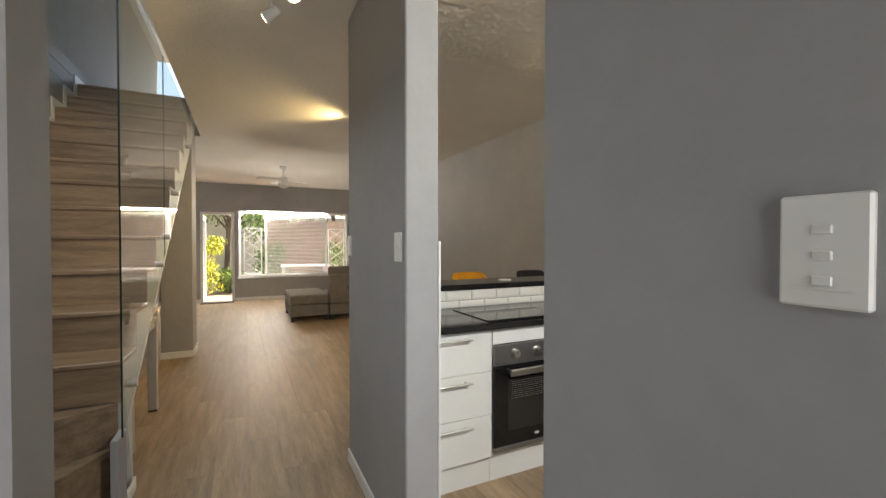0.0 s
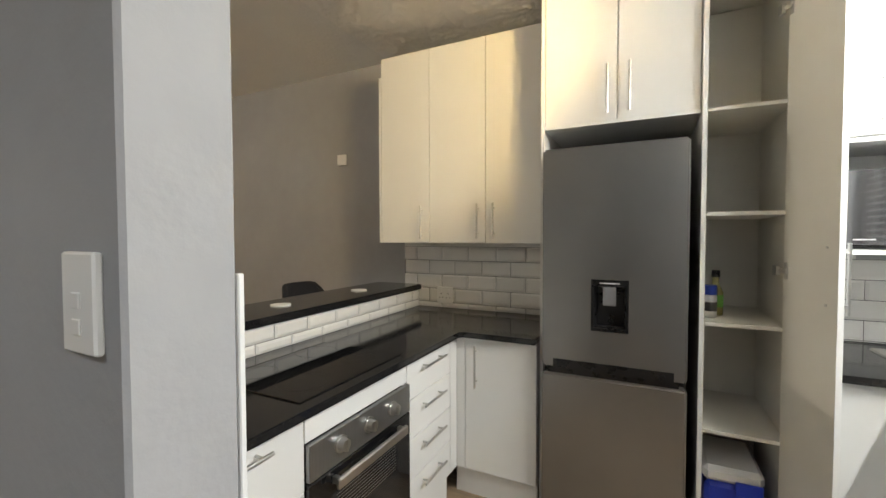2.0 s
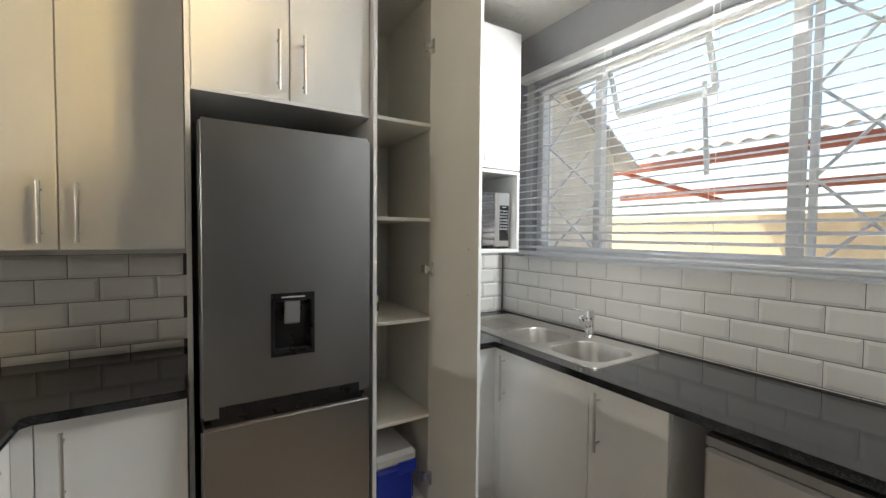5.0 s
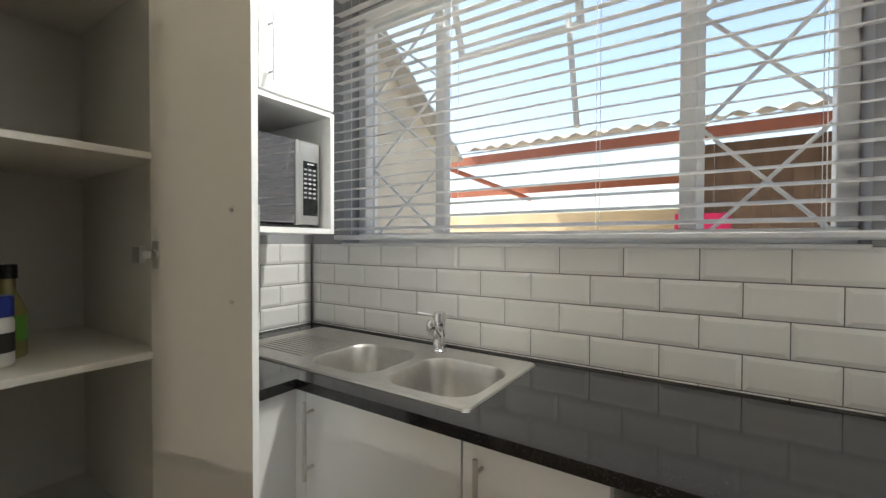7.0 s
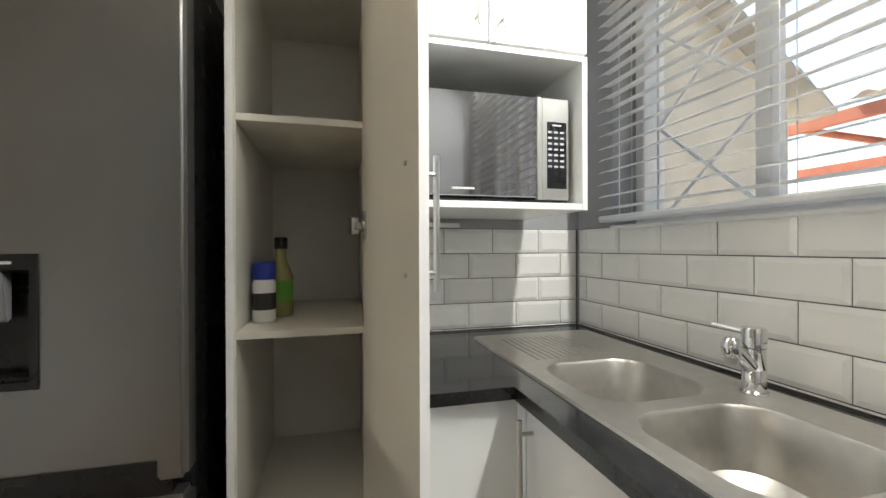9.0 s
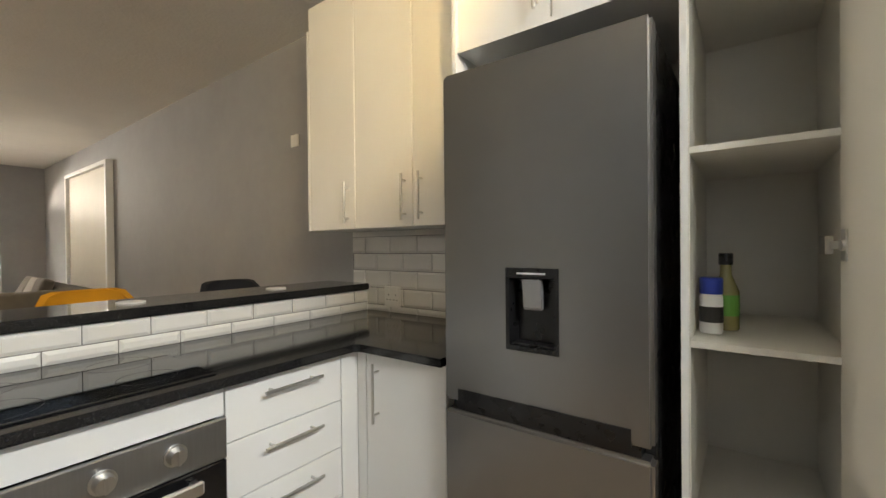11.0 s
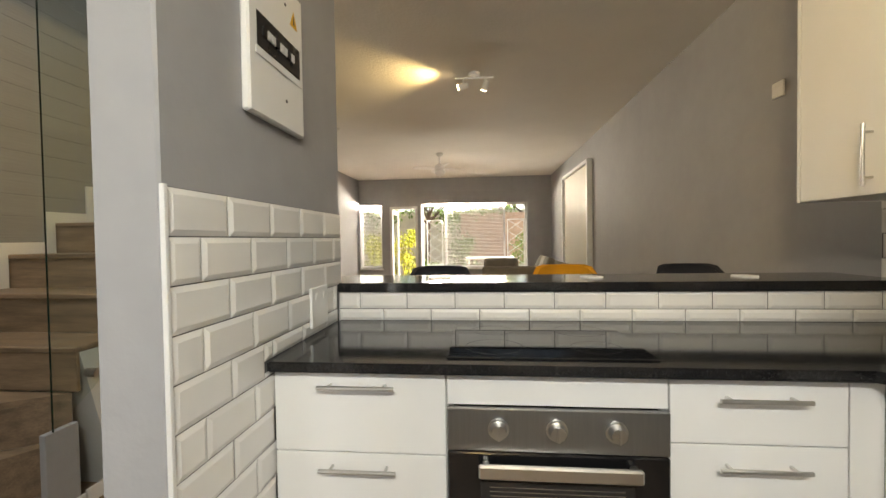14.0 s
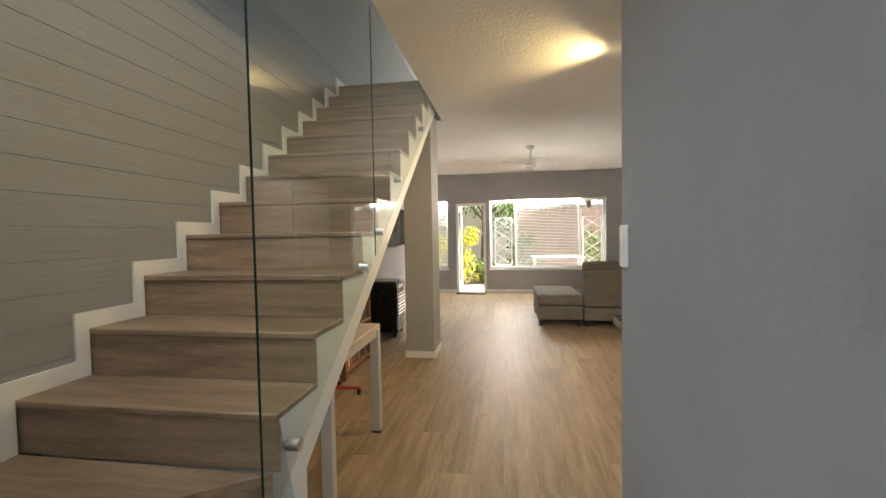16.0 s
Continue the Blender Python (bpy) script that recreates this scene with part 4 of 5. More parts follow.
part("tap_cap", lathe(X, Y, [(0.0215, ZS + 0.0985), (0.0235, ZS + 0.1), (0.0235, ZS + 0.138), (0.021, ZS + 0.142)], 28), M_CHROME, tp, "", True)
bm = tube((X, Y + 0.008, ZS + 0.056), (X - 0.042, Y + 0.110, ZS + 0.118), 0.016, 0.0135, 18)
spout = part("spout", bm, M_CHROME, tp, "", True)
part("spout_head", lathe(X - 0.045, Y + 0.114, [(0.013, ZS + 0.098), (0.0165, ZS + 0.1), (0.0185, ZS + 0.116), (0.0165, ZS + 0.130), (0.010, ZS + 0.137)], 20), M_CHROME, spout, "", True)
part("aerator", lathe(X - 0.045, Y + 0.114, [(0.011, ZS + 0.085), (0.0125, ZS + 0.086), (0.0125, ZS + 0.0975)], 16), M_STEEL, spout, "", True)
part("lever", tube((X + 0.018, Y, ZS + 0.128), (X + 0.088, Y + 0.012, ZS + 0.134), 0.0045, 0.0065, 12), M_CHROME, tp, "", True)

su = thing("sink_unit", (1.5, SY, 0), "white two-door sink base unit", "kitchen unit")
part("carcass", box(1.010, SY - 0.02, 0.15, 1.026, -0.15, UND - 0.001), M_CAB, su)
part("plinth", box(1.010, SY - 0.05, 0.0, 1.95, SY - 0.034, 0.149), M_CAB, su)
for x0, x1, h in ((1.328, 1.868, 1.833), (1.010, 1.328, 1.276)):
    d = part("door", box(x0 + GAP, SY - 0.018, 0.152, x1 - GAP, SY, 0.880, 0.0015), M_CAB, su)
    bar_handle(d, (h, SY, 0.63), (h, SY, 0.856), (0, 1, 0))
part("corner_post", box(1.869, SY - 0.018, 0.152, 1.93, SY, 0.880), M_CAB, su)
cu = thing("corner_unit", (2.0, 0.55, 0), "white corner base panel beside the pantry", "kitchen unit")
part("front_panel", box(1.912, SY + 0.0, 0.152, 1.930, 0.719, 0.880, 0.001), M_CAB, cu)
part("plinth", box(1.95, SY - 0.05, 0.0, 1.966, 0.719, 0.149), M_CAB, cu)
bf = thing("bar_fridge", (0.6, 0.3, 0), "white under-counter bar fridge", "fridge")
part("body", box(0.38, -0.12, 0.03, 0.915, 0.33, 0.845, 0.008), M_CAB, bf)
part("door", box(0.38, 0.335, 0.05, 0.915, 0.378, 0.80, 0.010), mat("silver_fridge_door", (0.5, 0.5, 0.51), 0.35, 0.4, 0.04, 4), bf, "silver-grey door")
part("door_top_trim", box(0.38, 0.335, 0.803, 0.915, 0.380, 0.846, 0.008), M_OVENP, bf, "grey grip trim")

# ---------------- small things in the kitchen ----------------
cb = thing("cool_box", (2.2, 0.89, 0.135), "blue cool box with white lid in the pantry", "cool box")
part("tub", box(2.03, 0.80, 0.136, 2.36, 1.012, 0.335, 0.02), M_BLUE, cb)
part("lid", box(2.022, 0.792, 0.336, 2.368, 1.02, 0.405, 0.02), M_WHITE, cb, "white lid")
part("handle", box(2.012, 0.80, 0.30, 2.0215, 0.90, 0.36, 0.003), M_BLUE, cb)
sp = thing("spice_jar", (2.06, 0.985, 1.055), "small white jar with blue cap on the pantry shelf", "jar")
part("jar", lathe(2.10, 0.995, [(0.024, 1.0555), (0.027, 1.06), (0.027, 1.15), (0.023, 1.158)], 18), M_WHITE, sp, "", True)
part("cap", lathe(2.10, 0.995, [(0.026, 1.1585), (0.027, 1.161), (0.027, 1.198), (0.024, 1.202)], 18), M_BLUEC, sp, "blue cap", True)
part("label_band", lathe(2.10, 0.995, [(0.0273, 1.085), (0.0275, 1.086), (0.0275, 1.125), (0.0273, 1.126)], 18), M_TEXT, sp)
oi = thing("oil_bottle", (2.13, 0.965, 1.055), "small oil bottle with green label and dark cap", "bottle")
part("bottle", lathe(2.175, 0.965, [(0.028, 1.0555), (0.031, 1.06), (0.031, 1.16), (0.014, 1.205), (0.013, 1.232)], 18), M_OIL, oi, "", True)
part("label_band", lathe(2.175, 0.965, [(0.0314, 1.095), (0.0317, 1.096), (0.0317, 1.15), (0.0314, 1.151)], 18), M_GRN, oi, "green label")
part("cap", lathe(2.175, 0.965, [(0.017, 1.2325), (0.017, 1.262), (0.015, 1.264)], 16), M_BLACK, oi, "dark cap", True)


def socket_e(y0, y1, z0, z1, name, label):
    s = thing(name, (TE - 0.012, y0, z0), label, "socket")
    part("plate", box(TE - 0.012, y0, z0, TE - 0.002, y1, z1, 0.003), M_SWITCH, s)
    bm = bmesh.new()
    for c in (y0 + (y1 - y0) * 0.28, y0 + (y1 - y0) * 0.72):
        zc = z0 + (z1 - z0) * 0.42
        for dy, dz, r in ((0, 0.02, 0.004), (-0.012, -0.008, 0.0035), (0.012, -0.008, 0.0035)):
            tube((TE - 0.0126, c + dy, zc + dz), (TE - 0.0119, c + dy, zc + dz), r, seg=10, bm=bm)
    part("pin_holes", bm, M_TEXT, s)
    for c in (y0 + 0.03, y1 - 0.03):
        part("rocker", box(TE - 0.015, c - 0.008, z1 - 0.03, TE - 0.012, c + 0.008, z1 - 0.014, 0.001), M_SWITCH, s)


socket_e(2.485, 2.605, 0.945, 1.063, "wall_socket", "white double wall socket on tiles")


def plate_x(name, x, y0, y1, z0, z1, side, label, rockers, back=0.0):
    s = thing(name, (x, y0, z0), label, "switch")
    part("plate", box(x, y0, z0, x + side * 0.011, y1, z1, 0.003), M_SWITCH, s)
    if back:
        part("back_box", box(x, y0 + 0.004, z0 + 0.004, x - side * back, y1 - 0.004, z1 - 0.004, 0.002), M_SWITCH, s)
    for cy, cz, hy, hz in rockers:
        part("rocker", box(x + side * 0.011, cy - hy, cz - hz, x + side * 0.0138, cy + hy, cz + hz, 0.0018), M_SWITCH, s)
    return s


plate_x("wall_socket", TK, 2.45, 2.60, 0.94, 1.085, 1, "white wall socket on stub tiles", [(2.49, 1.05, 0.01, 0.012), (2.56, 1.05, 0.01, 0.012)])
plate_x("light_switch", 0.146, 1.828, 1.904, 1.285, 1.408, -1, "narrow white light switch in the hall", [(1.866, 1.350, 0.009, 0.010), (1.866, 1.318, 0.009, 0.010)])
plate_x("light_switch", 0.146, 2.718, 2.780, 1.285, 1.408, -1, "narrow white light switch in the hall", [(2.749, 1.345, 0.009, 0.018)])
plate_x("light_switch", 0.146, 0.413, 0.495, 1.292, 1.418, -1, "white three-lever light switch in the hall", [(0.4535, 1.379, 0.009, 0.0055), (0.4535, 1.350, 0.009, 0.0055), (0.4535, 1.322, 0.009, 0.0055), (0.454, 1.3125, 0.029, 0.0006)])
plate_x("intercom_box", XE, 3.43, 3.52, 2.0, 2.085, -1, "small white box high on the wall", [(3.475, 2.06, 0.04, 0.006)])

db = thing("distribution_board", (0.293, 2.2, 1.6), "white electrical distribution board with breakers", "electrical panel")
part("cover", box(0.293, 2.075, 1.603, 0.318, 2.405, 2.06, 0.006), M_SWITCH, db)
part("breaker_window", box(0.318, 2.115, 1.79, 0.3205, 2.375, 1.885, 0.001), M_BLACK, db, "dark breaker slot")
for k in range(8):
    part("breaker", box(0.3205, 2.14 + k * 0.024, 1.825, 0.326, 2.16 + k * 0.024, 1.85, 0.001), M_PRINT if k % 3 else M_BLACK, db)
part("slot_trim", box(0.318, 2.105, 1.765, 0.322, 2.385, 1.785, 0.001), M_SWITCH, db)
part("warning_sign", prism([(2.315, 1.945), (2.365, 1.945), (2.34, 1.995)], 0, 0.318, 0.3190), M_STICK, db, "yellow warning triangle")
part("bolt_mark", prism([(2.335, 1.952), (2.345, 1.952), (2.342, 1.98), (2.338, 1.98)], 0, 0.3190, 0.3195), M_TEXT, db)
part("sticker", box(0.318, 2.085, 1.95, 0.3188, 2.14, 2.03), M_PSTICK, db, "faded pink sticker")
for y, z in ((2.285, 1.99), (2.28, 1.69)):
    part("cover_screw", tube((0.318, y, z), (0.3195, y, z), 0.005, seg=10), M_TEXT, db)

# ---------------- ceiling fittings ----------------


def spot_bar(x, y, heads, label, along=(1, 0), drop=0.0):
    s = thing("ceiling_spotlight", (x, y, CEIL - drop), label, "spotlight")
    part("ceiling_rose", lathe(x, y, [(0.045, CEIL - 0.03), (0.05, CEIL - 0.02), (0.05, CEIL - 0.001)], 20), M_WHITE, s, "", True)
    a = Vector((along[0], along[1], 0)).normalized()
    c = Vector((x, y, CEIL - 0.045))
    part("bar", tube(c - a * 0.17, c + a * 0.17, 0.009, seg=10), M_WHITE, s, "", True)
    for off, aim in heads:
        p = c + a * off
        d = Vector(aim).normalized()
        q = p + Vector((0, 0, -0.07))
        bm = tube(p, q + Vector((0, 0, 0.02)), 0.006, seg=8)
        part("stem", bm, M_WHITE, s)
        h = part("spot_head", tube(q - d * 0.045, q + d * 0.045, 0.024, 0.032, 18), M_WHITE, s, "white spot head", True)
        part("bulb", tube(q + d * 0.0455, q + d * 0.049, 0.024, 0.022, 16), M_BULB, h, "lit bulb")
        yield q + d * 0.06, d


LIVING = list(spot_bar(0.86, 4.78, [(-0.10, (-0.9, -0.05, -0.2)), (0.10, (-0.30, 0.30, -0.75))], "white two-head ceiling spotlight, lit"))
HALL = list(spot_bar(-0.26, 2.56, [(-0.14, (-0.75, 0.5, -0.5)), (0.14, (0.2, -0.2, -0.9))], "white two-head hall ceiling spotlight", (0.3, -1)))
KITCH = list(spot_bar(0.95, 0.85, [(-0.14, (0.35, 0.9, 0.10)), (0.12, (0.95, 1.55, -0.36))], "white two-head kitchen ceiling spotlight, lit"))
LAMPS = [(LIVING[0], 15, 110), (LIVING[1], 24, 120), (HALL[0], 6, 100), (KITCH[0], 11, 125), (KITCH[1], 16, 54)]
for (p, d), w, size in LAMPS:
    spot_lamp("spot_lamp", p, p + d, w, size)

fan = thing("ceiling_fan", (0.19, 8.18, CEIL), "white four-blade ceiling fan with globe light", "ceiling fan")
FXC, FYC = 0.19, 8.18
part("canopy", lathe(FXC, FYC, [(0.03, CEIL - 0.06), (0.06, CEIL - 0.03), (0.06, CEIL - 0.001)], 20), M_WHITE, fan, "", True)
part("rod", tube((FXC, FYC, CEIL - 0.2), (FXC, FYC, CEIL - 0.06), 0.013), M_WHITE, fan)
part("motor", lathe(FXC, FYC, [(0.05, CEIL - 0.30), (0.09, CEIL - 0.28), (0.09, CEIL - 0.22), (0.05, CEIL - 0.19)], 24), M_WHITE, fan, "", True)
part("globe", lathe(FXC, FYC, [(0.02, CEIL - 0.395), (0.07, CEIL - 0.375), (0.095, CEIL - 0.335), (0.085, CEIL - 0.302)], 24), M_WHITE, fan, "white glass globe", True)
for k in range(4):
    a = radians(20 + 90 * k)
    ca, sa_ = math.cos(a), math.sin(a)
    bm = bmesh.new()
    pl = [(0.10, -0.03), (0.16, -0.05), (0.42, -0.06), (0.47, 0.0), (0.42, 0.06), (0.16, 0.05), (0.10, 0.03)]
    prism([(FXC + ca * u - sa_ * v, FYC + sa_ * u + ca * v) for u, v in pl], 2, CEIL - 0.262, CEIL - 0.252, bm)
    for v in bm.verts:
        w = -(v.co.x - FXC) * sa_ + (v.co.y - FYC) * ca
        v.co.z += w * 0.22
    part("blade", bm, M_WHITE, fan)

# ---------------- living room and under the stairs ----------------
pn = thing("sliding_panel", (2.52, 8.3, 0), "tall pale cream panel door with narrow casing", "panel door")
part("panel", box(2.500, 7.40, 0.01, XE - 0.002, 9.22, 2.36, 0.003), mat("cream_panel_paint", (0.58, 0.53, 0.44), 0.6, 0, 0.03, 3), pn)
bm = bmesh.new()
box(2.46, 7.335, 0.0, XE - 0.001, 7.395, 2.42, 0.004, bm), box(2.46, 9.225, 0.0, XE - 0.001, 9.285, 2.42, 0.004, bm), box(2.46, 7.395, 2.365, XE - 0.001, 9.225, 2.42, 0.004, bm)
part("casing", bm, M_WHITE, pn, "white casing")


def pad(x0, y0, z0, x1, y1, z1, r=0.06):
    bm = box(x0, y0, z0, x1, y1, z1)
    bmesh.ops.bevel(bm, geom=bm.edges[:], offset=min(r, 0.45 * min(x1 - x0, y1 - y0, z1 - z0)), segments=4, affect='EDGES', profile=0.6)
    return bm


so = thing("corner_sofa", (1.4, 8.0, 0), "taupe fabric corner sofa with loose cushions", "sofa")
part("base", pad(0.90, 7.62, 0.09, 2.40, 8.50, 0.28, 0.03), M_SOFA, so)
part("side_base", pad(1.62, 8.51, 0.09, 2.40, 10.2, 0.28, 0.03), M_SOFA, so)
part("backrest", pad(0.90, 7.60, 0.285, 2.40, 7.84, 0.80, 0.05), M_SOFA, so)
part("side_backrest", pad(2.17, 7.85, 0.285, 2.41, 10.2, 0.80, 0.05), M_SOFA, so)
for x0, x1 in ((0.91, 1.5), (1.51, 2.16)):
    part("seat_cushion", pad(x0, 7.85, 0.285, x1, 8.50, 0.45, 0.05), M_SOFA, so)
for y0, y1 in ((8.51, 9.3), (9.31, 10.19)):
    part("seat_cushion", pad(1.62, y0, 0.285, 2.16, y1, 0.45, 0.05), M_SOFA, so)
part("back_cushion", pad(0.93, 7.86, 0.455, 1.5, 8.05, 0.93, 0.08), M_SOFA, so)
for x in (0.95, 2.33):
    for y in (7.68, 8.42):
        part("foot", box(x - 0.03, y - 0.03, 0, x + 0.03, y + 0.03, 0.089, 0.004), M_BLACK, so)
for x in (1.70, 2.33):
    part("foot", box(x - 0.03, 10.1, 0, x + 0.03, 10.16, 0.089, 0.004), M_BLACK, so)
for k, y in enumerate((8.55, 9.0, 9.45)):
    c = thing("scatter_cushion", (2.0, y, 0.46), "pale taupe scatter cushion leaning on the sofa", "cushion", "sofa cushions")
    bm = pad(-0.07, -0.21, -0.21, 0.07, 0.21, 0.21, 0.065)
    bmesh.ops.rotate(bm, verts=bm.verts[:], cent=(0, 0, 0), matrix=Matrix.Rotation(radians(18 + 5 * k), 3, 'Y'))
    bmesh.ops.translate(bm, verts=bm.verts[:], vec=(2.05, y, 0.70))
    part("cushion_cover", bm, M_CUSH if k % 2 else M_SOFA, c, "", True)
ot = thing("chaise", (0.5, 8.0, 0), "tufted taupe chaise seat beside the sofa", "chaise")
part("base", pad(0.25, 7.66, 0.09, 0.89, 8.75, 0.29, 0.03), M_SOFA, ot)
bm = pad(0.245, 7.65, 0.295, 0.89, 8.76, 0.46, 0.05)
part("seat_cushion", bm, M_SOFA, ot)
for i in range(3):
    for j in range(5):
        part("button", lathe(0.36 + i * 0.2, 7.78 + j * 0.2, [(0.012, 0.4595), (0.012, 0.464), (0.006, 0.466)], 10), M_SOFA, ot)
for x in (0.29, 0.85):
    for y in (7.70, 8.70):
        part("foot", box(x - 0.03, y - 0.03, 0, x + 0.03, y + 0.03, 0.089, 0.004), M_BLACK, ot)


def bar_stool(x, y, fabric, label):
    s = thing("bar_stool", (x, y, 0), label, "bar stool", "stools at the breakfast bar")
    bm = pad(x - 0.2, y - 0.19, 0.70, x + 0.2, y + 0.19, 0.77, 0.03)
    part("seat", bm, fabric, s, "", True)
    bm = bmesh.new()
    outer, inner = [], []
    n = 14
    for k in range(n + 1):
        a = radians(180 * (k / n))
        outer.append((x + 0.205 * math.cos(a), y + 0.02 + 0.19 * math.sin(a)))
        inner.append((x + 0.18 * math.cos(a), y + 0.02 + 0.165 * math.sin(a)))
    prism(outer + inner[::-1], 2, 0.74, 1.095, bm)
    for v in bm.verts:
        if v.co.z > 1.0:
            k = max(0.0, (y + 0.13 - v.co.y)) / 0.13
            v.co.z -= 0.20 * k
    bmesh.ops.bevel(bm, geom=[e for e in bm.edges if min(e.verts[0].co.z, e.verts[1].co.z) > 0.8], offset=0.01, segments=2, affect='EDGES')
    part("backrest", bm, fabric, s, "", True)
    for dx, dy in ((-1, -1), (1, -1), (-1, 1), (1, 1)):
        part("leg", tube((x + dx * 0.2, y + dy * 0.19, 0), (x + dx * 0.13, y + dy * 0.12, 0.70), 0.011, seg=10), M_BLACK, s)
    bm = bmesh.new()
    for a, b in (((-1, -1), (1, -1)), ((1, -1), (1, 1)), ((1, 1), (-1, 1)), ((-1, 1), (-1, -1))):
        tube((x + a[0] * 0.177, y + a[1] * 0.168, 0.24), (x + b[0] * 0.177, y + b[1] * 0.168, 0.24), 0.008, seg=8, bm=bm)
    part("foot_ring", bm, M_BLACK, s)


bar_stool(0.665, 3.33, M_DKF, "charcoal fabric bar stool with black legs")
bar_stool(1.385, 3.35, M_YEL, "mustard yellow fabric bar stool with black legs")
bar_stool(2.06, 3.33, M_DKF, "charcoal fabric bar stool with black legs")

dk = thing("desk", (-1.4, 3.85, 0), "pale wood desk with grey metal legs under the stairs", "desk")
part("desk_top", box(-1.80, 3.42, 0.735, -1.09, 4.27, 0.765, 0.004), M_DESKT, dk, "pale wood top")
for x in (-1.76, -1.12):
    for y in (3.45, 4.24):
        part("leg", box(x - 0.032, y - 0.025, 0.012, x + 0.032, y + 0.025, 0.734, 0.006), M_DESK, dk)
        part("foot_pad", box(x - 0.03, y - 0.023, 0.0, x + 0.03, y + 0.023, 0.0115), M_BLACK, dk)
for x in (-1.76, -1.12):
    part("apron_rail", box(x - 0.02, 3.476, 0.68, x + 0.02, 4.214, 0.7345, 0.003), M_DESK, dk)
oc = thing("office_chair", (-1.75, 4.8, 0), "dark office chair on castors under the stairs", "chair")
part("seat", pad(-1.98, 4.55, 0.42, -1.52, 5.0, 0.50, 0.03), M_DKF, oc, "", True)
part("backrest", pad(-1.95, 4.98, 0.52, -1.55, 5.05, 0.95, 0.03), M_DKF, oc, "", True)
part("gas_lift", tube((-1.75, 4.78, 0.08), (-1.75, 4.78, 0.42), 0.025), M_BLACK, oc)
for k in range(5):
    a = 2 * math.pi * k / 5 + 0.3
    ex, ey = -1.75 + 0.28 * math.cos(a), 4.78 + 0.28 * math.sin(a)
    g = part("base_arm", tube((-1.75, 4.78, 0.09), (ex, ey, 0.06), 0.02, 0.014, 8), BOOKS[0], oc, "dark red base arm")
    part("castor", tube((ex - 0.01, ey, 0.026), (ex + 0.01, ey, 0.026), 0.026, seg=12), M_BLACK, g)

bs = thing("bookshelf", (-1.95, 5.4, 0), "brown wooden bookshelf filled with books", "bookshelf")
part("side_panel", box(-2.10, 5.15, 0, -1.72, 5.17, 1.25), M_SHELF, bs)
part("side_panel", box(-2.10, 5.88, 0, -1.72, 5.90, 1.25), M_SHELF, bs)
part("back_panel", box(-2.105, 5.17, 0.02, -2.095, 5.88, 1.25), M_SHELF, bs)
for z in (0.06, 0.45, 0.85, 1.23):
    part("shelf", box(-2.094, 5.171, z, -1.72, 5.879, z + 0.02), M_SHELF, bs)
for z in (0.08, 0.47, 0.87, 1.25):
    y = 5.18
    while y < 5.83:
        w, h = random.uniform(0.018, 0.045), random.uniform(0.18, 0.29)
        bk = thing("book", (-1.9, y, z), "upright book on the bookshelf", "book", "books on the shelf")
        part("cover", box(-2.05 + random.uniform(0, 0.03), y, z + 0.0005, -1.76, y + w, z + h, 0.002), random.choice(BOOKS), bk)
        y += w + 0.003

ht = thing("gas_heater", (-1.85, 7.0, 0), "black gas cabinet heater on castors", "heater")
part("cabinet", box(-2.07, 6.80, 0.06, -1.66, 7.22, 0.74, 0.015), M_BLACK, ht)
part("top_panel", box(-2.06, 6.81, 0.7405, -1.67, 7.21, 0.755, 0.005), M_BLACK, ht)
for k in range(7):
    part("grille_bar", box(-1.659, 6.84, 0.30 + k * 0.045, -1.645, 7.18, 0.318 + k * 0.045, 0.003), M_STEEL, ht)
part("control_label", box(-1.66, 6.90, 0.66, -1.655, 7.12, 0.70), M_PRINT, ht)
for x in (-2.03, -1.70):
    for y in (6.84, 7.18):
        part("castor", tube((x - 0.012, y, 0.03), (x + 0.012, y, 0.03), 0.03, seg=12), M_BLACK, ht)
tv = thing("television", (XW + 0.04, 8.3, 1.5), "black flat television on the wall", "television")
part("wall_bracket", box(XW + 0.001, 8.1, 1.4, XW + 0.05, 8.5, 1.6), M_BLACK, tv)
part("screen", box(XW + 0.051, 7.75, 1.20, XW + 0.10, 8.85, 1.83, 0.004), M_OVENG, tv)

# ---------------- garden ----------------
G = -0.12
struct("ground", box(-60, -60, G - 0.3, 60, 60, G - 0.03), M_SOIL, "garden ground", "ground")
struct("pavement", box(-6, YN + 0.2, G - 0.1, 6, YN + 2.4, G), M_PAVE, "red brick garden paving", "paving")
bw = wall("garden_wall", 1, 16.2, 16.4, -8, 8, G - 0.1, 2.3, [], M_PLAST, "pale plastered garden wall")
bw2 = wall("brick_wall", 1, 14.6, 14.8, 0.2, 6, G - 0.1, 2.1, [], M_BRICK, "red brick garden wall")


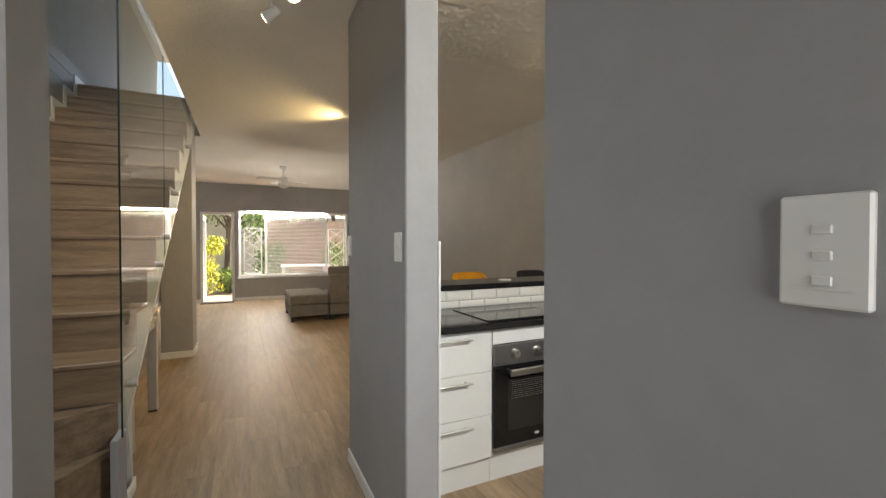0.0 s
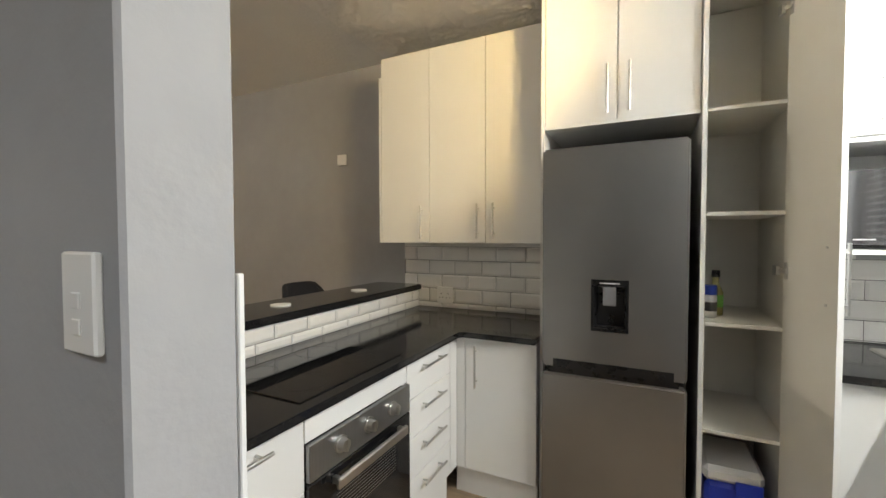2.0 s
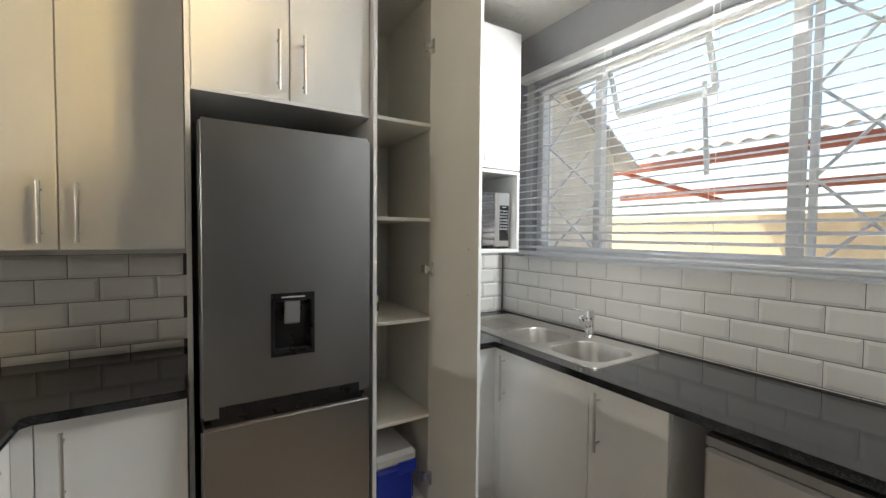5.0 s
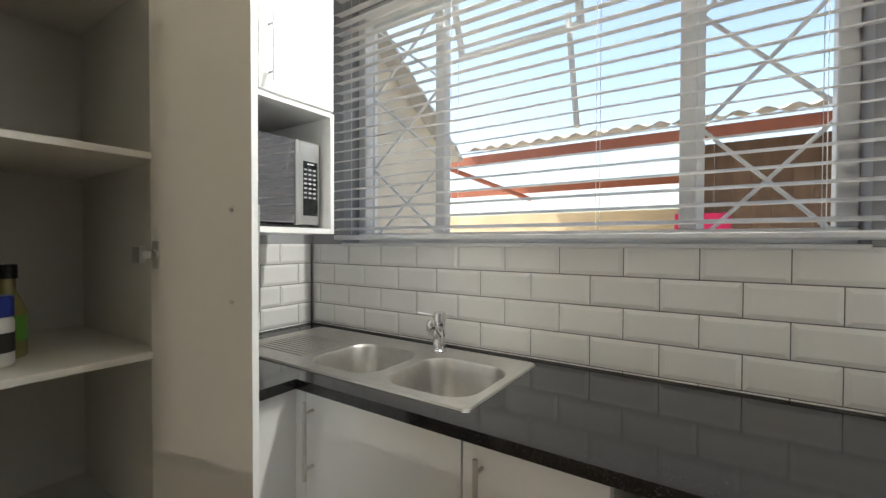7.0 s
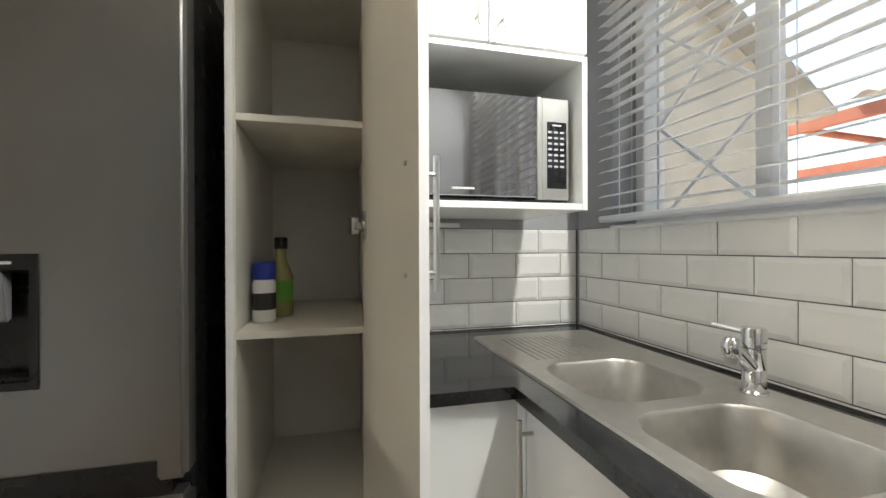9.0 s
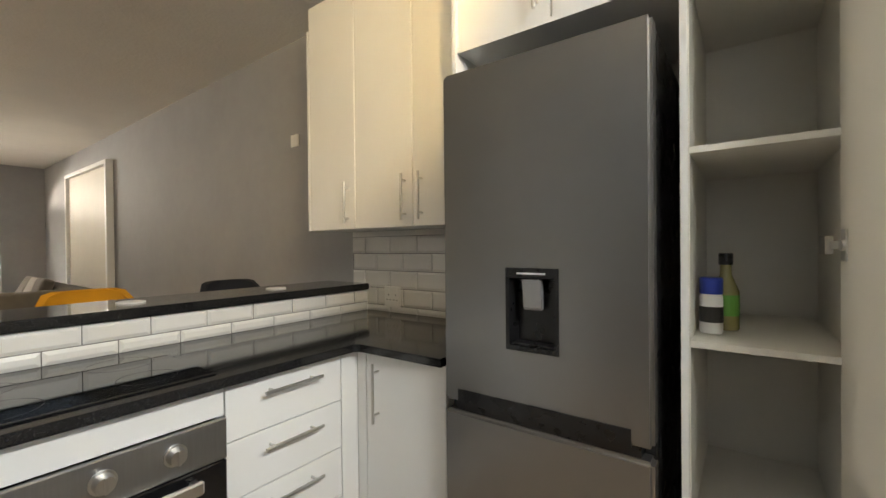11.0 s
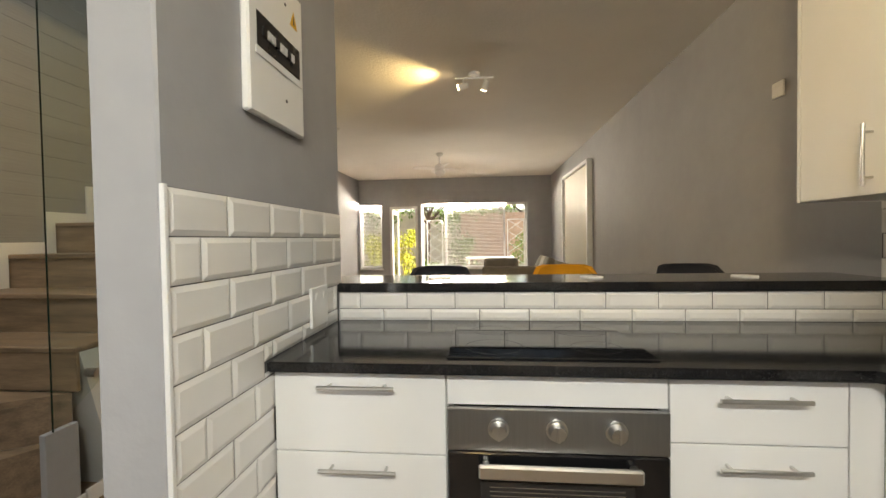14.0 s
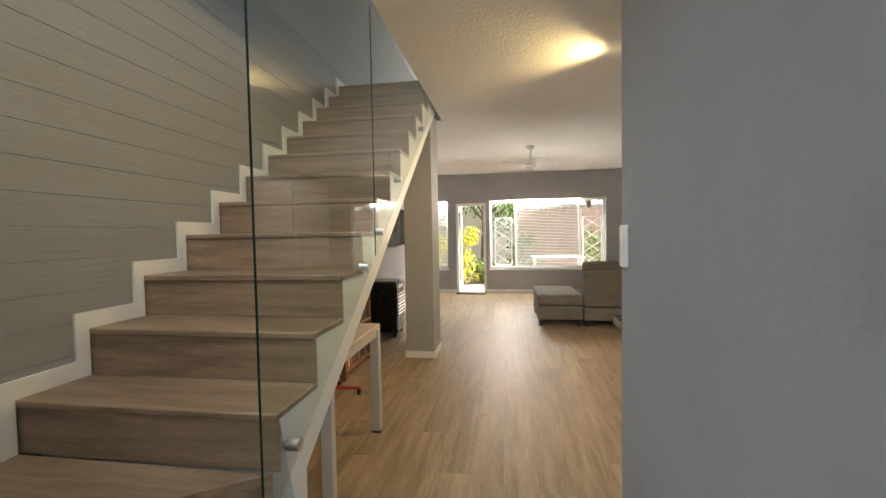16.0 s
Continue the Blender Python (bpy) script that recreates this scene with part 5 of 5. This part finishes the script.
def leaves(name, blobs, n, size, material, parent, seed):
    rnd = random.Random(seed)
    verts, faces = [], []
    for cx, cy, cz, r in blobs:
        for _ in range(n):
            d = Vector((rnd.gauss(0, 1), rnd.gauss(0, 1), rnd.gauss(0, 1))).normalized() * r * rnd.uniform(0.35, 1.12)
            c = Vector((cx, cy, max(G + 0.03, cz + d.z * 0.85))) + Vector((d.x, d.y, 0))
            q = Euler((rnd.uniform(0, 6.3), rnd.uniform(0, 6.3), rnd.uniform(0, 6.3))).to_matrix()
            s = size * rnd.uniform(0.6, 1.4)
            i = len(verts)
            for u, v, w in ((-1, 0, 0), (0, 0.45, 0.12), (1, 0, 0), (0, -0.45, 0.12)):
                verts.append(c + q @ Vector((u * s, v * s, w * s)))
            faces += [(i, i + 1, i + 2), (i, i + 2, i + 3)]
    me = bpy.data.meshes.new(name)
    me.from_pydata([tuple(v) for v in verts], [], faces)
    me.materials.append(material)
    ob = new(name, me)
    ob.parent = parent
    ob.location = -BASE[parent.name]
    return ob


def bush(x, y, r, h, material, label, seed):
    b = thing("bush", (x, y, G), label, "bush")
    rnd = random.Random(seed)
    bm = bmesh.new()
    for k in range(5):
        a = rnd.uniform(0, 6.3)
        tube((x, y, G - 0.05), (x + 0.6 * r * math.cos(a), y + 0.6 * r * math.sin(a), G + h * 0.7), 0.02, 0.006, 7, bm)
    part("stems", bm, M_BARK, b)
    blobs = [(x + rnd.uniform(-r, r) * 0.6, y + rnd.uniform(-r, r) * 0.6, G + rnd.uniform(0.15, 0.95) * h, r * rnd.uniform(0.35, 0.6)) for _ in range(9)]
    leaves("foliage", blobs, 150, 0.05, material, b, seed)


def tree(x, y, h, r, label, seed, material):
    t = thing("tree", (x, y, G), label, "tree")
    rnd = random.Random(seed)
    bm = tube((x, y, G - 0.1), (x + 0.1, y, G + h * 0.55), 0.10, 0.06, 10)
    for k in range(7):
        a = 6.28 * k / 7 + rnd.uniform(-0.3, 0.3)
        z = G + h * rnd.uniform(0.35, 0.55)
        tube((x + 0.08, y, z), (x + r * 0.8 * math.cos(a), y + r * 0.8 * math.sin(a), z + h * rnd.uniform(0.2, 0.4)), 0.04, 0.012, 7, bm)
    part("trunk", bm, M_BARK, t, "", True)
    blobs = [(x + r * rnd.uniform(-0.9, 0.9), y + r * rnd.uniform(-0.9, 0.9), G + h * rnd.uniform(0.45, 1.0), r * rnd.uniform(0.3, 0.5)) for _ in range(16)]
    leaves("crown", blobs, 220, 0.07, material, t, seed)


tree(-1.0, 15.0, 4.2, 1.6, "leafy green garden tree", 3, M_LEAF)
tree(2.4, 15.6, 4.6, 1.8, "leafy green garden tree", 4, M_LEAF)
tree(-3.8, 14.4, 4.0, 1.6, "leafy green garden tree", 5, M_LEAF)
bush(-1.55, 13.2, 0.62, 2.1, M_LEAFY, "tall yellow-green garden shrub", 11)
bush(-0.9, 14.2, 0.7, 0.6, M_LEAF, "low dark green garden shrub", 12)
bush(-2.6, 13.6, 0.7, 1.6, M_LEAFY, "tall yellow-green garden shrub", 13)
bush(0.3, 13.9, 0.7, 1.7, M_LEAF, "dense dark green garden shrub", 14)
bush(2.6, 13.6, 0.8, 1.4, M_LEAF, "dense dark green garden shrub", 15)
gt = thing("garden_table", (1.0, 12.6, G), "white garden table on the paving", "table")
part("table_top", box(0.45, 12.2, 0.70, 1.75, 12.9, 0.74, 0.01), M_WHITE, gt)
for x in (0.52, 1.68):
    for y in (12.28, 12.82):
        part("leg", box(x - 0.025, y - 0.025, G, x + 0.025, y + 0.025, 0.6995, 0.004), M_WHITE, gt)

# ---------------- yard beyond the kitchen window ----------------
# Pale ground below the sill, added unseen to bounce sun into the kitchen.
struct("yard_paving", box(-6, -4.8, G - 0.1, 6, YS - 0.22, G), mat("pale_bounce_concrete", (0.60, 0.58, 0.54), 0.85, 0, 0.12, 3, 0.2, 60, var2=0.15), "unseen pale concrete yard paving, added to bounce sun indoors", "paving")
wall("yard_wall", 1, -5.0, -4.8, -6, 6, G - 0.1, 1.75, [], M_YW, "yellow plastered yard wall")
struct("neighbour_gable", prism([(-0.6, G - 0.1), (-2.55, G - 0.1), (-2.55, 2.38), (-0.6, 3.68)], 0, 3.4, 3.6), M_PLAST, "pale plastered neighbouring gable", "wall")
gr_ = thing("gable_roof_edge", (3.5, -2.7, 2.3), "weathered corrugated roof edge of the neighbouring gable", "roof")
for k in range(11):
    y0, y1 = -0.6 - 0.2 * k, -0.8 - 0.2 * k + 0.012
    za, zb = 3.695 + 0.667 * (y0 + 0.6), 3.695 + 0.667 * (y1 + 0.6)
    part("roof_sheet", prism([(y0, za), (y1, zb - 0.012), (y1, zb + 0.012), (y0, za + 0.04)], 0, 3.22, 3.72), M_CORR, gr_)
rf = thing("lean_to_roof", (0, -4.0, 2.3), "weathered corrugated lean-to roof on red steel beams", "roof")
bm = bmesh.new()
n = 150
r0 = []
for k in range(n + 1):
    x = -2.6 + 6.1 * k / n
    w = 0.022 * math.sin(k * 2 * math.pi / 5)
    r0.append((bm.verts.new((x, -3.3, 2.47 + w)), bm.verts.new((x, -4.75, 2.80 + w))))
for a, b in zip(r0, r0[1:]):
    bm.faces.new((a[0], b[0], b[1], a[1]))
sh = part("corrugated_sheet", bm, M_CORR, rf, "weathered corrugated sheet")
sh.modifiers.new("thick", 'SOLIDIFY').thickness = 0.006
part("beam", box(-2.6, -3.42, 2.29, 4.6, -3.36, 2.40, 0.004), M_REDB, rf, "red oxide steel beam")
part("beam", box(-2.6, -4.42, 2.02, 4.6, -4.36, 2.12, 0.004), M_REDB, rf, "red oxide steel beam")
for x in (-2.0, 4.5):
    part("post", box(x - 0.04, -3.42, G, x + 0.04, -3.36, 2.289, 0.004), M_REDB, rf, "red oxide steel post")
part("brace", tube((3.9, -3.39, 2.33), (3.05, -4.39, 1.93), 0.035, seg=8), M_REDB, rf)
sc = thing("timber_screen", (0.2, -3.6, G), "weathered timber plank screen in the yard", "screen")
for k in range(12):
    x = -0.63 + k * 0.15
    part("plank", box(x, -3.72, G, x + 0.1492, -3.70, 2.3, 0.003), M_WOODY, sc)
cl = thing("hanging_cloth", (0.5, -3.5, 1.3), "pink cloth hung over the yard wall", "cloth")
part("cloth", box(0.73, -3.62, 1.35, 1.20, -3.605, 1.61, 0.005), M_PINK, cl)

# ---------------- tiles, planks ----------------
TILES = {}


def tile_mesh(w, h):
    """A bevelled wall tile, lying in its own plane: u across, v up, n out."""
    key = (round(w, 3), round(h, 3))
    if key not in TILES:
        w, h = key
        b, t = min(0.013, w * 0.4, h * 0.4), 0.008
        lv = [(0, 0, 0.0), (0, 0, t * 0.4), (b, b, t)]
        vs, fs = [], []
        for du, dv, n in lv:
            vs += [(du, dv, n), (w - du, dv, n), (w - du, h - dv, n), (du, h - dv, n)]
        for k in (0, 4):
            fs += [(k + i, k + (i + 1) % 4, k + 4 + (i + 1) % 4, k + 4 + i) for i in range(4)]
        fs.append((8, 9, 10, 11))
        me = bpy.data.meshes.new("tile")
        me.from_pydata(vs, [], fs)
        me.materials.append(M_TILE)
        TILES[key] = me
    return TILES[key]


def tile_wall(parent, frame_m, u0, u1, rows, anchor, pitch):
    """Rows of (z0, z1) in running bond. frame_m turns (u, v, n) into the world."""
    j = 0.0028
    for r, (z0, z1) in enumerate(rows):
        a = anchor + (pitch / 2 if r % 2 else 0)
        k = math.floor((u0 - a) / pitch)
        while a + k * pitch < u1:
            c0, c1 = max(u0, a + k * pitch + j / 2), min(u1, a + (k + 1) * pitch - j / 2)
            if c1 - c0 > 0.012 and z1 - z0 > 0.005:
                o = new("tile", tile_mesh(c1 - c0, z1 - z0 - j))
                o.parent = parent
                o.matrix_local = frame_m @ Matrix.Translation((c0, z0 + j / 2, random.uniform(-0.0004, 0.0004))) @ Euler((random.uniform(-0.004, 0.004), random.uniform(-0.004, 0.004), 0)).to_matrix().to_4x4()
            k += 1


def fm(u, n, at):
    return Matrix(((u[0], 0, n[0], at[0]), (u[1], 0, n[1], at[1]), (0, 1, 0, at[2]), (0, 0, 0, 1)))


def rows_down(top, pitch, low):
    out = []
    while top > low + 0.004:
        out.append((max(low, top - pitch), top))
        top -= pitch
    return out


OB = bpy.data.objects
gr = part("grout", box(0.30, YS, 0.90, TE - 0.0005, TS - 0.0055, 1.309), M_GROUT, OB["wall_south"])
tile_wall(OB["wall_south"], fm((1, 0), (0, 1), (0, TS - 0.0075, 0)), 0.302, TE, rows_down(1.309, 0.0972, TOP), 1.686, 0.1985)
part("grout", box(TE + 0.0055, TS, 0.90, XE, 0.719, 1.309), M_GROUT, OB["wall_east"])
tile_wall(OB["wall_east"], fm((0, 1), (-1, 0), (TE + 0.0075, 0, 0)), TS + 0.008, 0.719, rows_down(1.309, 0.0972, TOP), 0.02, 0.2)
part("grout", box(TE + 0.0055, 1.745, 0.90, XE, 2.885, 1.382), M_GROUT, OB["wall_east"])
tile_wall(OB["wall_east"], fm((0, 1), (-1, 0), (TE + 0.0075, 0, 0)), 1.745, 2.885, [(1.251, 1.35), (1.151, 1.251), (1.05, 1.151), (0.95, 1.05), (TOP, 0.95)], 2.574, 0.204)
part("grout_strip", box(TE + 0.002, 1.745, 1.3505, TE + 0.0055, 2.885, 1.382), M_TILE, OB["wall_east"])
part("grout", box(0.302, BARY + 0.0065, 0.90, TE, BARY + 0.012, 1.0345), M_GROUT, OB["wall_bar"])
tile_wall(OB["wall_bar"], fm((1, 0), (0, -1), (0, BARY + 0.0085, 0)), 0.303, TE, [(0.962, 1.034), (TOP, 0.962)], 0.80, 0.204)
part("grout", box(0.293, 1.80, 0.0, TK - 0.006, 2.798, 1.369), M_GROUT, stub)
ST = rows_down(1.369, 0.101, 0.0)
SM = fm((0, 1), (1, 0), (TK - 0.0075, 0, 0))
tile_wall(stub, SM, 1.803, 2.798, ST[:3], 2.0, 0.201)
tile_wall(stub, SM, 1.803, 2.742, ST[3:4], 1.9, 0.201)
tile_wall(stub, SM, 1.803, 2.15, ST[4:5], 2.0, 0.201)
tile_wall(stub, SM, 2.1525, 2.21, [(ST[4][0], UND - 0.001)], 2.0, 0.201)
tile_wall(stub, SM, 1.803, 2.21, ST[5:], 1.9, 0.201)
tile_wall(stub, SM, 2.1525, 2.742, [(TOP, ST[4][1])], 2.0, 0.201)
part("tile_trim", box(0.292, 1.788, 0.0, 0.303, 1.8005, 1.372, 0.002), M_WHITE, stub, "white tile edge trim")

PLANKS = {}


def plank(parent, x0, x1, y0, y1, material):
    key = (round(x1 - x0, 3), round(y1 - y0, 3), material.name)
    if key not in PLANKS:
        w, l = key[0], key[1]
        bm = bmesh.new()
        e = 0.0007
        lo = [bm.verts.new(p) for p in ((0, 0, 0), (w, 0, 0), (w, l, 0), (0, l, 0))]
        mi = [bm.verts.new(p) for p in ((0, 0, 0.004), (w, 0, 0.004), (w, l, 0.004), (0, l, 0.004))]
        hi = [bm.verts.new(p) for p in ((e, e, 0.005), (w - e, e, 0.005), (w - e, l - e, 0.005), (e, l - e, 0.005))]
        for a, b in ((lo, mi), (mi, hi)):
            for k in range(4):
                bm.faces.new((a[k], a[(k + 1) % 4], b[(k + 1) % 4], b[k]))
        bm.faces.new(hi)
        me = bpy.data.meshes.new("plank")
        bm.to_mesh(me), bm.free()
        me.materials.append(material)
        PLANKS[key] = me
    o = new("plank", PLANKS[key])
    o.parent = parent
    o.location = (x0, y0, -0.0055)


W_, L_ = 0.19, 1.28
FL = OB["floor"]
k = 0
x = XW
while x < XE - 0.01:
    x1 = min(x + W_ - 0.0003, XE)
    y = -1.4 - (k * 0.47) % L_
    while y < YN:
        a, b = max(y, -1.4), min(y + L_ - 0.0003, YN)
        if b - a > 0.02:
            plank(FL, x, x1, a, b, M_FLOOR)
        y += L_
    x += W_
    k += 1
